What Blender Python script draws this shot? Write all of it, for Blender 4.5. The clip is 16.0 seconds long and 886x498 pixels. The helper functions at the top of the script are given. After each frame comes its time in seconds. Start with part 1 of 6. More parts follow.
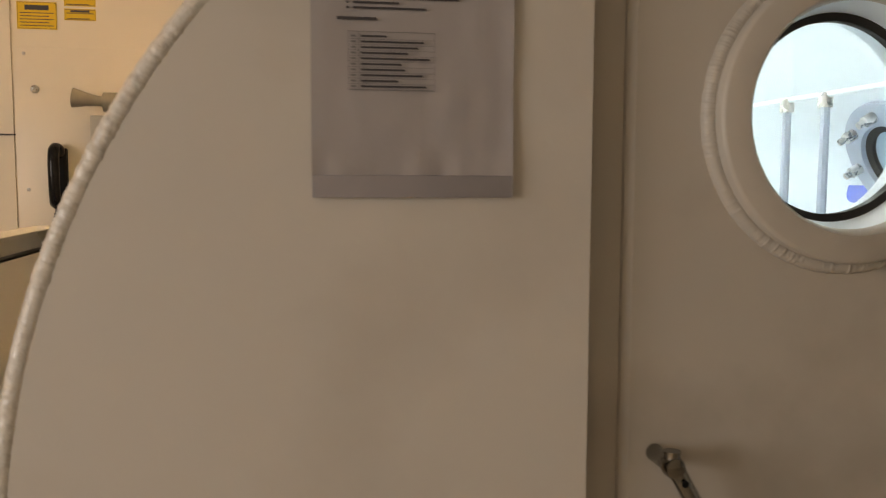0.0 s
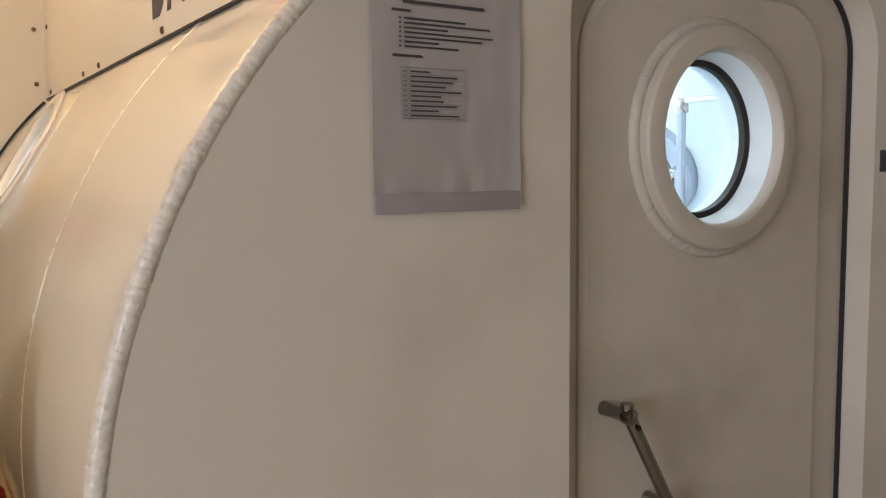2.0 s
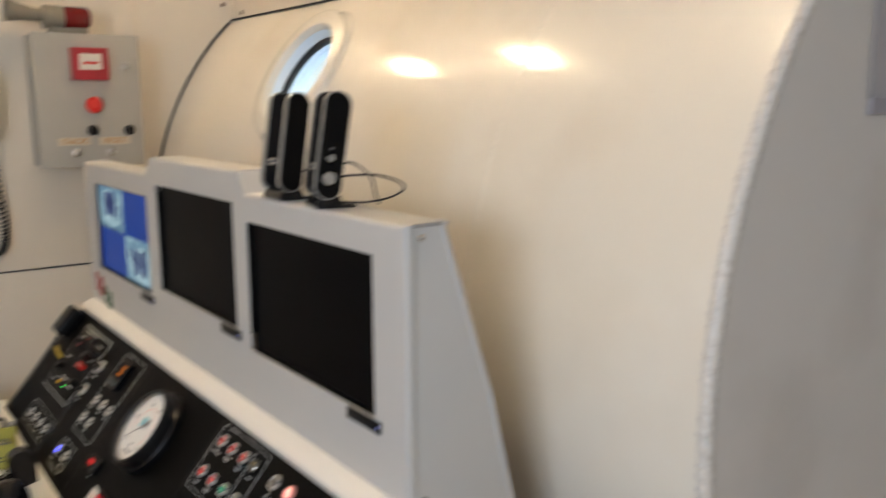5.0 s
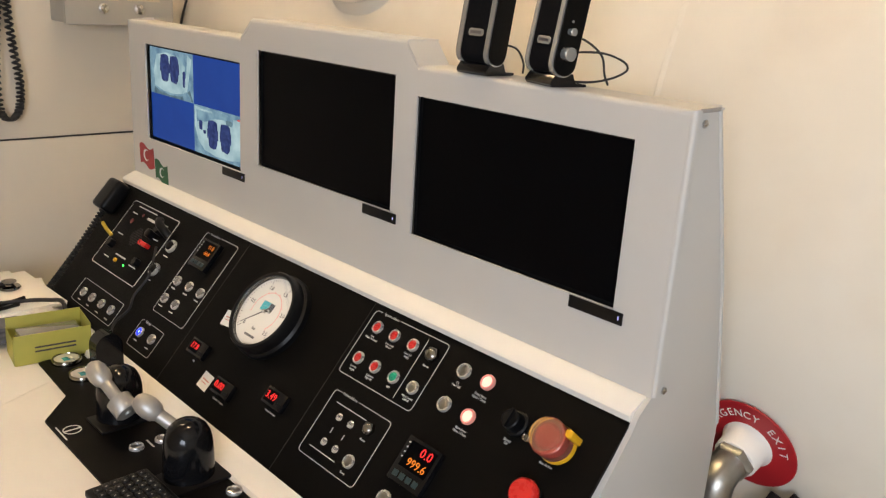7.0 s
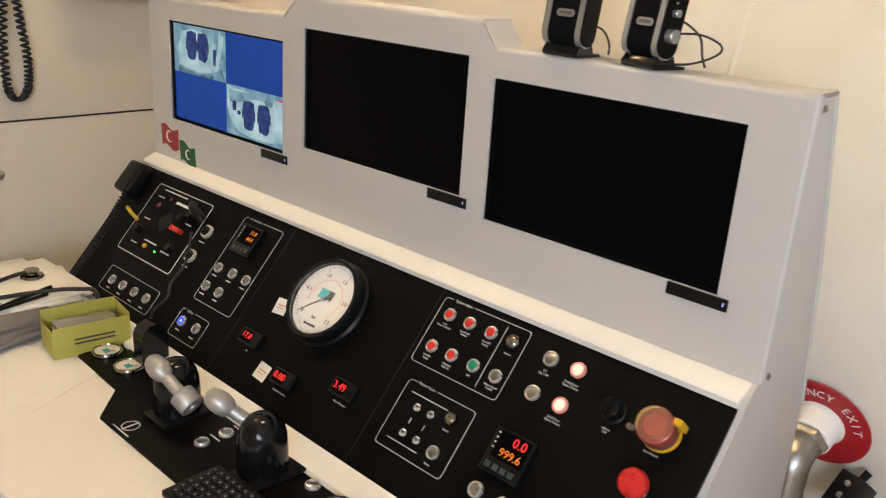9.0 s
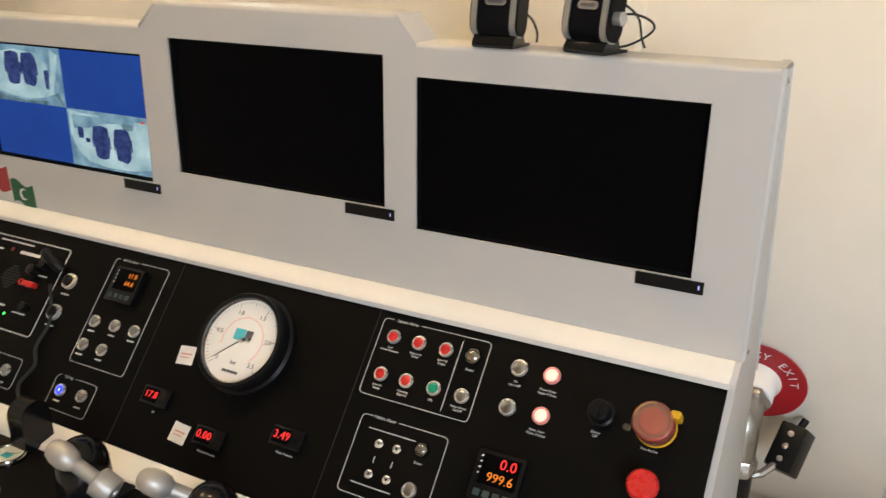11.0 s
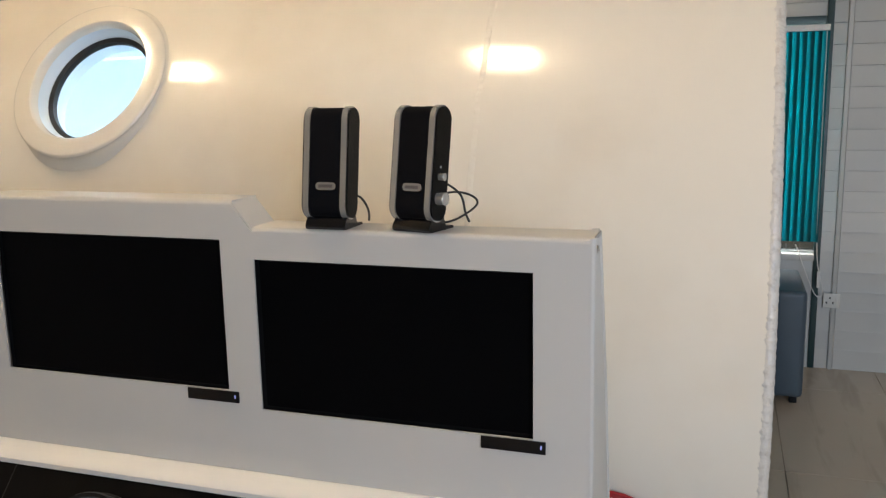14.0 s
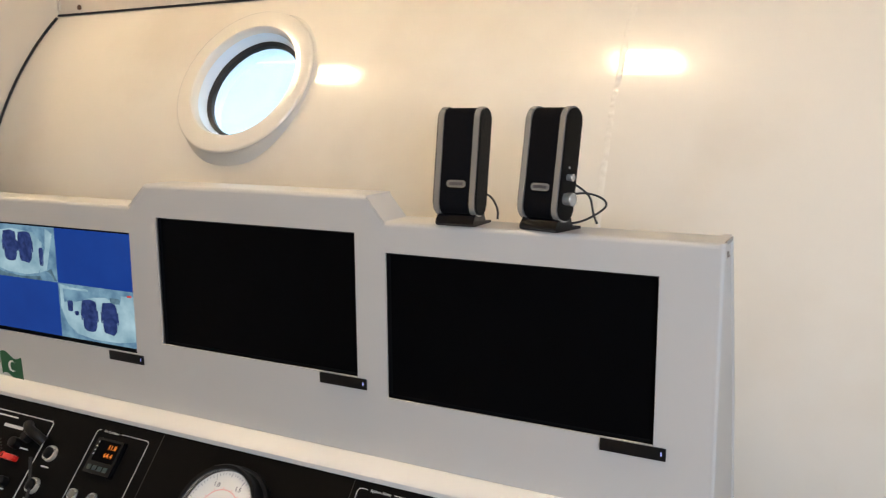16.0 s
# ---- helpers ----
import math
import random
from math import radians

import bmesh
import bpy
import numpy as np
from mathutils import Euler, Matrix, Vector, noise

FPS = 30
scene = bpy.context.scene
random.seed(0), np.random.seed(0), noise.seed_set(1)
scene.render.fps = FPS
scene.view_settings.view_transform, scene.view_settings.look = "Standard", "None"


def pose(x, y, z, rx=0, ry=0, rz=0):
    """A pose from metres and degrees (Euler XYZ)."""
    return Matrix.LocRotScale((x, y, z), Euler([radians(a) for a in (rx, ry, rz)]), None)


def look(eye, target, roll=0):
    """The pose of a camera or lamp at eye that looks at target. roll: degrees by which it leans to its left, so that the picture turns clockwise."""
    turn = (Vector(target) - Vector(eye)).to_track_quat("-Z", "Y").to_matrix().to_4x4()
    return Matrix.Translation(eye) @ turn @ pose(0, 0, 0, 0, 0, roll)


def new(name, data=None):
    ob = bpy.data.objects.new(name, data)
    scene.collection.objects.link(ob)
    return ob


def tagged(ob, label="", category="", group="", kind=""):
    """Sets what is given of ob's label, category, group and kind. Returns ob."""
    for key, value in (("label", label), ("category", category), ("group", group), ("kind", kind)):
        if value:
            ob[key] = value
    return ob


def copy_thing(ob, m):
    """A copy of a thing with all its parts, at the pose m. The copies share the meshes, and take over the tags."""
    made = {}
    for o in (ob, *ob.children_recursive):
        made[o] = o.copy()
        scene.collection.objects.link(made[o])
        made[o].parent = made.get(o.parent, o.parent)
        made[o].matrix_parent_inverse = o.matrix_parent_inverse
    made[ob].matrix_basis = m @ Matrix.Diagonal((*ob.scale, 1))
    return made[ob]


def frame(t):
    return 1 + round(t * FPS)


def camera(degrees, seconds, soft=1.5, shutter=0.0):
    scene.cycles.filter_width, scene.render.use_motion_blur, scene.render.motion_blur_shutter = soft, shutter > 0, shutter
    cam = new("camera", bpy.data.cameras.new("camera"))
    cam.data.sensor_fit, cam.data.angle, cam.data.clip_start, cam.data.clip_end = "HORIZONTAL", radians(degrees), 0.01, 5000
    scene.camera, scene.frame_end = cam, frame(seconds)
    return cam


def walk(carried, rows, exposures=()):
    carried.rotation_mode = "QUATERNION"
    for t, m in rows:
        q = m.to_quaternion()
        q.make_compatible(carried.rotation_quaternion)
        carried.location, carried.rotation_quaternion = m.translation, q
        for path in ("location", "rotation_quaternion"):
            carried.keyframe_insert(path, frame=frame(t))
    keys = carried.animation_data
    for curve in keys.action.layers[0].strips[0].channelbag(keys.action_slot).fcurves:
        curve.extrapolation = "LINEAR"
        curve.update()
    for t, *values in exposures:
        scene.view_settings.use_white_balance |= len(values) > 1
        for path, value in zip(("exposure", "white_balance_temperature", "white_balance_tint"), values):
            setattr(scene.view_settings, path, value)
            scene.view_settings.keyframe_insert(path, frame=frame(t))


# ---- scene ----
cam = camera(55.5, 16.0, soft=1.15, shutter=0.5)
PATH = [
    (0, (0.016, 0.013, 1.55), (0.341, 1.979, 1.382), 0.2),
    (0.5, (-0.104, 0.043, 1.57), (0.306, 1.994, 1.416), -1.3),
    (1, (-0.243, 0.067, 1.572), (0.447, 1.94, 1.447), -0.8),
    (1.5, (-0.419, 0.069, 1.577), (0.489, 1.841, 1.387), -0.4),
    (2, (-0.508, 0.039, 1.583), (0.57, 1.714, 1.399), -0.6),
    (2.5, (-0.592, 0.068, 1.578), (0.493, 1.742, 1.434), -2.9),
    (3, (-0.698, 0.155, 1.586), (0.44, 1.797, 1.483), -5.3),
    (3.5, (-0.842, 0.258, 1.575), (0.346, 1.862, 1.445), -4.0),
    (4, (-1.048, 0.286, 1.563), (0.232, 1.809, 1.355), -3.3),
    (4.5, (-1.249, 0.298, 1.559), (0.089, 1.759, 1.283), -1.6),
    (5, (-1.363, 0.333, 1.547), (-0.192, 1.918, 1.205), -0.2),
    (5.2, (-1.394, 0.37, 1.54), (-0.305, 1.998, 1.14), -0.9),
    (7.5, (-1.792, 0.777, 1.51), (-0.409, 2.074, 0.873), 4.0),
    (7.7, (-1.808, 0.782, 1.521), (-0.428, 2.074, 0.867), 3.6),
    (8, (-1.852, 0.78, 1.507), (-0.455, 2.07, 0.887), 4.2),
    (8.2, (-1.86, 0.787, 1.514), (-0.473, 2.086, 0.889), 3.9),
    (10.3, (-1.869, 1.157, 1.517), (-0.363, 2.246, 0.778), 1.2),
    (10.5, (-1.888, 1.168, 1.525), (-0.325, 2.189, 0.807), 0.8),
    (11, (-1.902, 1.188, 1.521), (-0.238, 2.065, 0.844), 0.7),
    (11.5, (-1.918, 1.186, 1.532), (-0.215, 2.019, 0.897), 0.8),
    (12, (-1.937, 1.183, 1.559), (-0.228, 2.044, 0.98), -0.2),
    (12.5, (-1.942, 1.169, 1.561), (-0.215, 2.046, 1.063), -0.2),
    (13, (-1.915, 1.155, 1.574), (-0.139, 1.956, 1.122), -0.6),
    (13.5, (-1.895, 1.133, 1.578), (-0.048, 1.784, 1.172), -1.6),
    (14, (-1.896, 1.14, 1.576), (-0.031, 1.77, 1.224), -1.1),
    (14.5, (-1.913, 1.138, 1.575), (-0.082, 1.876, 1.254), -0.7),
    (15, (-1.932, 1.164, 1.57), (-0.16, 2.03, 1.238), 0.3),
    (15.5, (-1.928, 1.141, 1.57), (-0.198, 2.086, 1.231), 0.1),
    (16, (-1.914, 1.116, 1.566), (-0.173, 2.043, 1.234), -0.4),
]
EXPOSURES = [(0.0, -0.36, 8930, 15.8), (0.4, 0.01, 8730, 14.8), (1.0, 0.01, 8030, 13.8), (1.5, -0.14, 7530, 14.8), (2.5, 0.05, 6830, 11.1), (3.5, -0.40, 6270, 8.8), (4.3, -0.09, 6170, 8.8), (5.2, -0.09, 6220, 8.8), (7.3, 0.22, 6640, 9.8), (8.2, 0.2, 6640, 9.8), (10.3, 0.22, 6440, 7.8), (12.0, 0.1, 6620, 8.8), (13.2, -0.17, 6070, 8.5), (14.6, -0.13, 6070, 8.5), (15.2, 0.0, 6020, 9.5), (16.0, 0.04, 6020, 9.5)]
walk(cam, [(t, look(eye, target, roll)) for t, eye, target, roll in PATH], EXPOSURES)

# ---- light ----
FLOOR = -0.125
CEIL = 3.40
world = bpy.data.worlds.new("world")
scene.world = world
world.use_nodes = True
wn = world.node_tree.nodes
sky = wn.new("ShaderNodeTexSky")
sky.sky_type = "NISHITA"
sky.sun_disc = False
sky.sun_elevation = radians(40)
sky.sun_rotation = radians(200)
world.node_tree.links.new(sky.outputs[0], wn["Background"].inputs[0])
wn["Background"].inputs[1].default_value = 0.1

LAMP_WATTS = 102.0      # each ceiling downlight, as emission strength
CHAMBER_LAMP = 42.0    # tubes inside the chamber
DAY_WEST = 116.0        # daylight through the west window
DAY_EAST = 64.0        # daylight behind the teal blind


def window_light(name, loc, target, sx, sy, watts, colour):
    d = bpy.data.lights.new(name, "AREA")
    d.shape, d.size, d.size_y, d.energy, d.color = "RECTANGLE", sx, sy, watts, colour
    ob = new(name, d)
    ob.matrix_basis = look(loc, target)
    return ob


window_light("window_daylight_west", (-3.95, -1.0, 1.80), (0, -1.0, 1.80), 2.1, 1.15, DAY_WEST, (0.80, 0.87, 1.0))
window_light("window_daylight_east", (3.75, 1.25, 1.35), (0, 1.25, 1.35), 1.2, 1.2, DAY_EAST, (1.0, 0.94, 0.86))


# ---- materials ----
def mat(name, col, rough=0.5, metal=0.0, var=0.06, scale=6.0, bump=0.0, bscale=250.0, coat=0.0, stain=None, stain_amount=0.0,
        stain_scale=2.0, stain_from=0.55, rvar=0.08, spec=0.5, emit=None, power=0.0, island=0.0, peel_amount=0.05):
    m = bpy.data.materials.new(name)
    m.use_nodes = True
    nt = m.node_tree
    n, l = nt.nodes, nt.links
    b = n["Principled BSDF"]
    tc = n.new("ShaderNodeTexCoord")
    big = n.new("ShaderNodeTexNoise")
    big.inputs["Scale"].default_value = scale
    big.inputs["Detail"].default_value = 5.0
    big.inputs["Roughness"].default_value = 0.6
    l.new(tc.outputs["Object"], big.inputs["Vector"])
    ramp = n.new("ShaderNodeMix")
    ramp.data_type = "RGBA"
    ramp.inputs[6].default_value = (*[max(0, c * (1 - var)) for c in col], 1)
    ramp.inputs[7].default_value = (*[min(1, c * (1 + var)) for c in col], 1)
    l.new(big.outputs["Fac"], ramp.inputs[0])
    colour = ramp.outputs[2]
    if stain:
        sn = n.new("ShaderNodeTexNoise")
        sn.inputs["Scale"].default_value = stain_scale
        sn.inputs["Detail"].default_value = 7.0
        l.new(tc.outputs["Object"], sn.inputs["Vector"])
        mr = n.new("ShaderNodeMapRange")
        mr.inputs[1].default_value, mr.inputs[2].default_value = stain_from, stain_from + 0.22
        mr.inputs[4].default_value = stain_amount
        l.new(sn.outputs["Fac"], mr.inputs[0])
        mix = n.new("ShaderNodeMix")
        mix.data_type = "RGBA"
        mix.inputs[7].default_value = (*stain, 1)
        l.new(mr.outputs[0], mix.inputs[0])
        l.new(colour, mix.inputs[6])
        colour = mix.outputs[2]
    if island:
        oi = n.new("ShaderNodeObjectInfo")
        mr2 = n.new("ShaderNodeMapRange")
        mr2.inputs[3].default_value, mr2.inputs[4].default_value = 1 - island, 1 + island
        l.new(oi.outputs["Random"], mr2.inputs[0])
        mul = n.new("ShaderNodeVectorMath")
        mul.operation = "SCALE"
        l.new(colour, mul.inputs[0])
        l.new(mr2.outputs[0], mul.inputs["Scale"])
        colour = mul.outputs[0]
    l.new(colour, b.inputs["Base Color"])
    b.inputs["Metallic"].default_value = metal
    b.inputs["Specular IOR Level"].default_value = spec
    fine = n.new("ShaderNodeTexNoise")
    fine.inputs["Scale"].default_value = bscale
    fine.inputs["Detail"].default_value = 3.0
    l.new(tc.outputs["Object"], fine.inputs["Vector"])
    rr = n.new("ShaderNodeMapRange")
    rr.inputs[3].default_value, rr.inputs[4].default_value = max(0.02, rough - rvar), min(1, rough + rvar)
    l.new(big.outputs["Fac"], rr.inputs[0])
    l.new(rr.outputs[0], b.inputs["Roughness"])
    if bump:
        bp = n.new("ShaderNodeBump")
        bp.inputs["Strength"].default_value = bump
        bp.inputs["Distance"].default_value = 0.002
        l.new(fine.outputs["Fac"], bp.inputs["Height"])
        l.new(bp.outputs[0], b.inputs["Normal"])
        if coat:
            # orange peel in the gloss
            peel = n.new("ShaderNodeTexNoise")
            peel.inputs["Scale"].default_value = 160.0
            peel.inputs["Detail"].default_value = 4.0
            l.new(tc.outputs["Object"], peel.inputs["Vector"])
            cb_ = n.new("ShaderNodeBump")
            cb_.inputs["Strength"].default_value = peel_amount
            cb_.inputs["Distance"].default_value = 0.002
            l.new(peel.outputs["Fac"], cb_.inputs["Height"])
            l.new(cb_.outputs[0], b.inputs["Coat Normal"])
    if coat:
        b.inputs["Coat Weight"].default_value = coat
        b.inputs["Coat Roughness"].default_value = 0.075
    if emit:
        b.inputs["Emission Color"].default_value = (*emit, 1)
        b.inputs["Emission Strength"].default_value = power
    return m


def glass(name, tint=(1, 1, 1), rough=0.0):
    m = bpy.data.materials.new(name)
    m.use_nodes = True
    b = m.node_tree.nodes["Principled BSDF"]
    b.inputs["Base Color"].default_value = (*tint, 1)
    b.inputs["Transmission Weight"].default_value = 1.0
    b.inputs["Roughness"].default_value = rough
    b.inputs["IOR"].default_value = 1.45
    return m


CREAM = mat("glossy_cream_paint", (0.78, 0.73, 0.63), 0.32, var=0.04, scale=1.6, bump=0.09, bscale=45, coat=1.0, stain=(0.52, 0.41, 0.28), stain_amount=0.30, stain_scale=2.2, stain_from=0.50)
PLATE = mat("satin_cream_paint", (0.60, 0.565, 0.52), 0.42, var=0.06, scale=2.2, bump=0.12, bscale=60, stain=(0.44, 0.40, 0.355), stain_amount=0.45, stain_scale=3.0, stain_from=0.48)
# stained door paint; its darker base also carries the shade of the recess
DOORP = mat("worn_recess_shaded_door_paint", (0.49, 0.455, 0.41), 0.45, var=0.08, scale=2.6, bump=0.12, bscale=60, stain=(0.30, 0.265, 0.225), stain_amount=0.55, stain_scale=3.5, stain_from=0.50)
WELD = mat("painted_weld_bead", (0.62, 0.585, 0.53), 0.38, var=0.12, scale=40, bump=0.8, bscale=130, coat=0.25, stain=(0.34, 0.29, 0.24), stain_amount=0.6, stain_scale=85, stain_from=0.52)
RINGP = mat("brushed_gloss_paint", (0.78, 0.73, 0.63), 0.3, var=0.04, scale=3, bump=0.25, bscale=140, coat=1.0, peel_amount=0.22)
WHITE_IN = mat("chamber_white_enamel", (0.74, 0.83, 0.90), 0.35, var=0.02, scale=3)
WALLW = mat("white_laminate_panel", (0.74, 0.67, 0.56), 0.35, var=0.03, scale=2.0, bump=0.04, stain=(0.6, 0.54, 0.45), stain_amount=0.12)
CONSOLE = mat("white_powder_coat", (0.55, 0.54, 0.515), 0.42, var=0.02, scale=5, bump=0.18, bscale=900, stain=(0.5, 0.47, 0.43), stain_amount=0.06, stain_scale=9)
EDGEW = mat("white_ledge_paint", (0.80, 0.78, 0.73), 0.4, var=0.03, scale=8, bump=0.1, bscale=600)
BLACKP = mat("black_textured_panel", (0.003, 0.0028, 0.0026), 0.5, var=0.25, scale=12, bump=0.15, bscale=1200, stain=(0.008, 0.007, 0.006), stain_amount=0.5, stain_scale=5, spec=0.08)
BLACK = mat("black_plastic", (0.005, 0.005, 0.0055), 0.36, var=0.3, scale=30, bump=0.08, bscale=900, spec=0.22)
GLOSSB = mat("gloss_black_plastic", (0.006, 0.006, 0.007), 0.16, var=0.2, scale=20, spec=0.3)
RUBBER = mat("black_rubber", (0.015, 0.015, 0.016), 0.6, var=0.3, scale=40)
GRILLE = mat("black_speaker_cloth", (0.006, 0.006, 0.007), 0.9, var=0.4, scale=900, bump=0.3, bscale=1500, spec=0.04)
SCREEN = mat("switched_off_screen", (0.002, 0.002, 0.0025), 0.4, var=0.1, scale=3, spec=0.035)
CHROME = mat("chrome", (0.25, 0.24, 0.22), 0.12, 1.0, var=0.05, scale=40)
RUST = mat("rusty_screw", (0.16, 0.09, 0.05), 0.6, 0.4, var=0.4, scale=200)
STEEL = mat("brushed_steel", (0.55, 0.54, 0.52), 0.28, 1.0, var=0.1, scale=60, bump=0.1, bscale=600)
GALV = mat("galvanised_pipe", (0.36, 0.35, 0.32), 0.38, 1.0, var=0.2, scale=35, bump=0.2, bscale=150)
SILVER = mat("silver_plastic", (0.46, 0.46, 0.45), 0.26, 0.7, var=0.02, scale=30, rvar=0.02)
ALU = mat("cast_aluminium_lever", (0.45, 0.44, 0.42), 0.42, 0.6, var=0.12, scale=50, bump=0.15, bscale=400)
REDB = mat("red_button_plastic", (0.60, 0.028, 0.024), 0.28, var=0.1, scale=60)
GREENB = mat("green_button_plastic", (0.01, 0.30, 0.17), 0.28, var=0.1, scale=60)
YELLOW = mat("yellow_plastic", (0.75, 0.42, 0.02), 0.35, var=0.1, scale=40)
INK = mat("white_screen_print", (0.72, 0.72, 0.70), 0.5, var=0.05, scale=80)
DARKINK = mat("dark_print", (0.05, 0.045, 0.05), 0.6, var=0.1, scale=80)
PAPER = mat("white_paper", (0.86, 0.84, 0.80), 0.7, var=0.04, scale=8, bump=0.15, bscale=40)
DIALW = mat("dial_face_white", (0.66, 0.63, 0.56), 0.35, var=0.02, scale=20)
TEALINK = mat("teal_print", (0.03, 0.38, 0.42), 0.5, var=0.05, scale=60)
PINKINK = mat("red_scale_print", (0.72, 0.35, 0.30), 0.5, var=0.05, scale=60)
REDDISC = mat("red_enamel_disc", (0.36, 0.012, 0.018), 0.38, var=0.08, scale=15)
BEZ = mat("satin_bezel", (0.82, 0.81, 0.78), 0.28, 0.7, var=0.05, scale=60)
PINKB = mat("lit_bezel", (0.7, 0.3, 0.26), 0.3, emit=(1.0, 0.35, 0.28), power=0.10)
CLEAR = glass("clear_glass")
AMBER = glass("clear_amber_plastic", (0.97, 0.88, 0.70), 0.04)
AMBER.node_tree.nodes["Principled BSDF"].inputs["Transmission Weight"].default_value = 0.96
LED_R = mat("red_digits", (0.3, 0.01, 0.01), emit=(1.0, 0.03, 0.03), power=1.1)
LED_O = mat("orange_digits", (0.3, 0.1, 0.01), emit=(1.0, 0.24, 0.02), power=0.7)
LED_B = mat("blue_lamp", (0.0, 0.01, 0.12), emit=(0.005, 0.016, 1.0), power=4.0)
LED_G = mat("green_led", (0.02, 0.3, 0.03), emit=(0.05, 1.0, 0.1), power=3)
LED_W = mat("lit_button", (0.8, 0.5, 0.4), emit=(1.0, 0.42, 0.34), power=1.1)
LAMPM = mat("lamp_diffuser", (0.9, 0.9, 0.85), emit=(1.0, 0.72, 0.42), power=LAMP_WATTS)
TUBEM = mat("chamber_tube", (0.9, 0.9, 0.9), emit=(0.78, 0.93, 1.0), power=CHAMBER_LAMP)


# ---- mesh helpers ----
WORLD_OF = {}


def thing(name, label, category, m=None, group="", kind=""):
    e = new(name)
    e.empty_display_size = 0.05
    e.matrix_basis = m if m is not None else Matrix()
    WORLD_OF[e] = e.matrix_basis.copy()
    return tagged(e, label, category, group, kind)


def smooth(me, angle=40.0):
    for p in me.polygons:
        p.use_smooth = True
    me.set_sharp_from_angle(angle=radians(angle))


def mesh_of(name, bm, material, flat=False):
    bmesh.ops.recalc_face_normals(bm, faces=bm.faces)
    me = bpy.data.meshes.new(name)
    bm.to_mesh(me)
    bm.free()
    for mm in (material if isinstance(material, (list, tuple)) else [material]):
        me.materials.append(mm)
    if not flat:
        smooth(me, 180 if material is WELD else 40)
    return me


def part(name, bm, material, parent, label="", world=False, m=None, flat=False):
    """Links a bmesh as one mesh object under a thing or a part. world: its points are world points."""
    me = bm if isinstance(bm, bpy.types.Mesh) else mesh_of(name, bm, material, flat)
    ob = new(name, me)
    ob.parent = parent
    if world:
        ob.matrix_parent_inverse = WORLD_OF[parent].inverted()
        WORLD_OF[ob] = Matrix()
    else:
        if m is not None:
            ob.matrix_basis = m
        WORLD_OF[ob] = WORLD_OF[parent] @ (m if m is not None else Matrix())
    if label:
        ob["label"] = label
    return ob


def solid(name, bm, material, label="", category="", kind="", group="", m=None, flat=False):
    """A top-level thing of one mesh."""
    ob = new(name, mesh_of(name, bm, material, flat))
    if m is not None:
        ob.matrix_basis = m
    WORLD_OF[ob] = ob.matrix_basis.copy()
    return tagged(ob, label, category, group, kind)


def box(x0, x1, y0, y1, z0, z1, bev=0.0, seg=2, bm=None, m=None):
    bm = bm or bmesh.new()
    mm = Matrix.Translation(((x0 + x1) / 2, (y0 + y1) / 2, (z0 + z1) / 2)) @ Matrix.Diagonal((abs(x1 - x0), abs(y1 - y0), abs(z1 - z0), 1))
    if m is not None:
        mm = m @ mm
    vs = bmesh.ops.create_cube(bm, size=1, matrix=mm)["verts"]
    if bev:
        es = list({e for v in vs for e in v.link_edges})
        bmesh.ops.bevel(bm, geom=es, offset=bev, segments=seg, affect="EDGES", profile=0.6)
    return bm


def lathe(profile, seg=32, m=None, bm=None, closed=False):
    """Turns (radius, height) points round the local z axis."""
    bm = bm or bmesh.new()
    m = m if m is not None else Matrix()
    rings = []
    for r, z in profile:
        if r < 1e-6:
            rings.append([bm.verts.new(m @ Vector((0, 0, z)))])
        else:
            rings.append([bm.verts.new(m @ Vector((r * math.cos(2 * math.pi * k / seg), r * math.sin(2 * math.pi * k / seg), z))) for k in range(seg)])
    pairs = list(zip(rings, rings[1:])) + ([(rings[-1], rings[0])] if closed else [])
    for a, b in pairs:
        for k in range(seg):
            q = [a[k % len(a)], a[(k + 1) % len(a)], b[(k + 1) % len(b)], b[k % len(b)]]
            q = list(dict.fromkeys(q))
            if len(q) > 2:
                bm.faces.new(q)
    return bm


def disc(r, h, seg=32, bev=0.0, m=None, bm=None):
    """A solid round plate from z 0 to h."""
    pr = [(0, 0), (r, 0), (r, h - bev), (r - bev, h), (0, h)] if bev else [(0, 0), (r, 0), (r, h), (0, h)]
    return lathe(pr, seg, m, bm)


def tube(points, r, seg=10, bm=None, closed=False):
    """A round tube along points."""
    bm = bm or bmesh.new()
    pts = [Vector(p) for p in points]
    rings = []
    side = None
    for i, p in enumerate(pts):
        a = pts[(i - 1) % len(pts)] if (i or closed) else p
        b = pts[(i + 1) % len(pts)] if (i < len(pts) - 1 or closed) else p
        d = (b - a).normalized()
        if side is None:
            side = d.orthogonal().normalized()
        side = (side - d * side.dot(d)).normalized()
        up = d.cross(side)
        rings.append([bm.verts.new(p + r * (math.cos(2 * math.pi * k / seg) * side + math.sin(2 * math.pi * k / seg) * up)) for k in range(seg)])
    for a, b in list(zip(rings, rings[1:])) + ([(rings[-1], rings[0])] if closed else []):
        for k in range(seg):
            bm.faces.new((a[k], a[(k + 1) % seg], b[(k + 1) % seg], b[k]))
    if not closed:
        bm.faces.new(rings[0])
        bm.faces.new(rings[-1])
    return bm


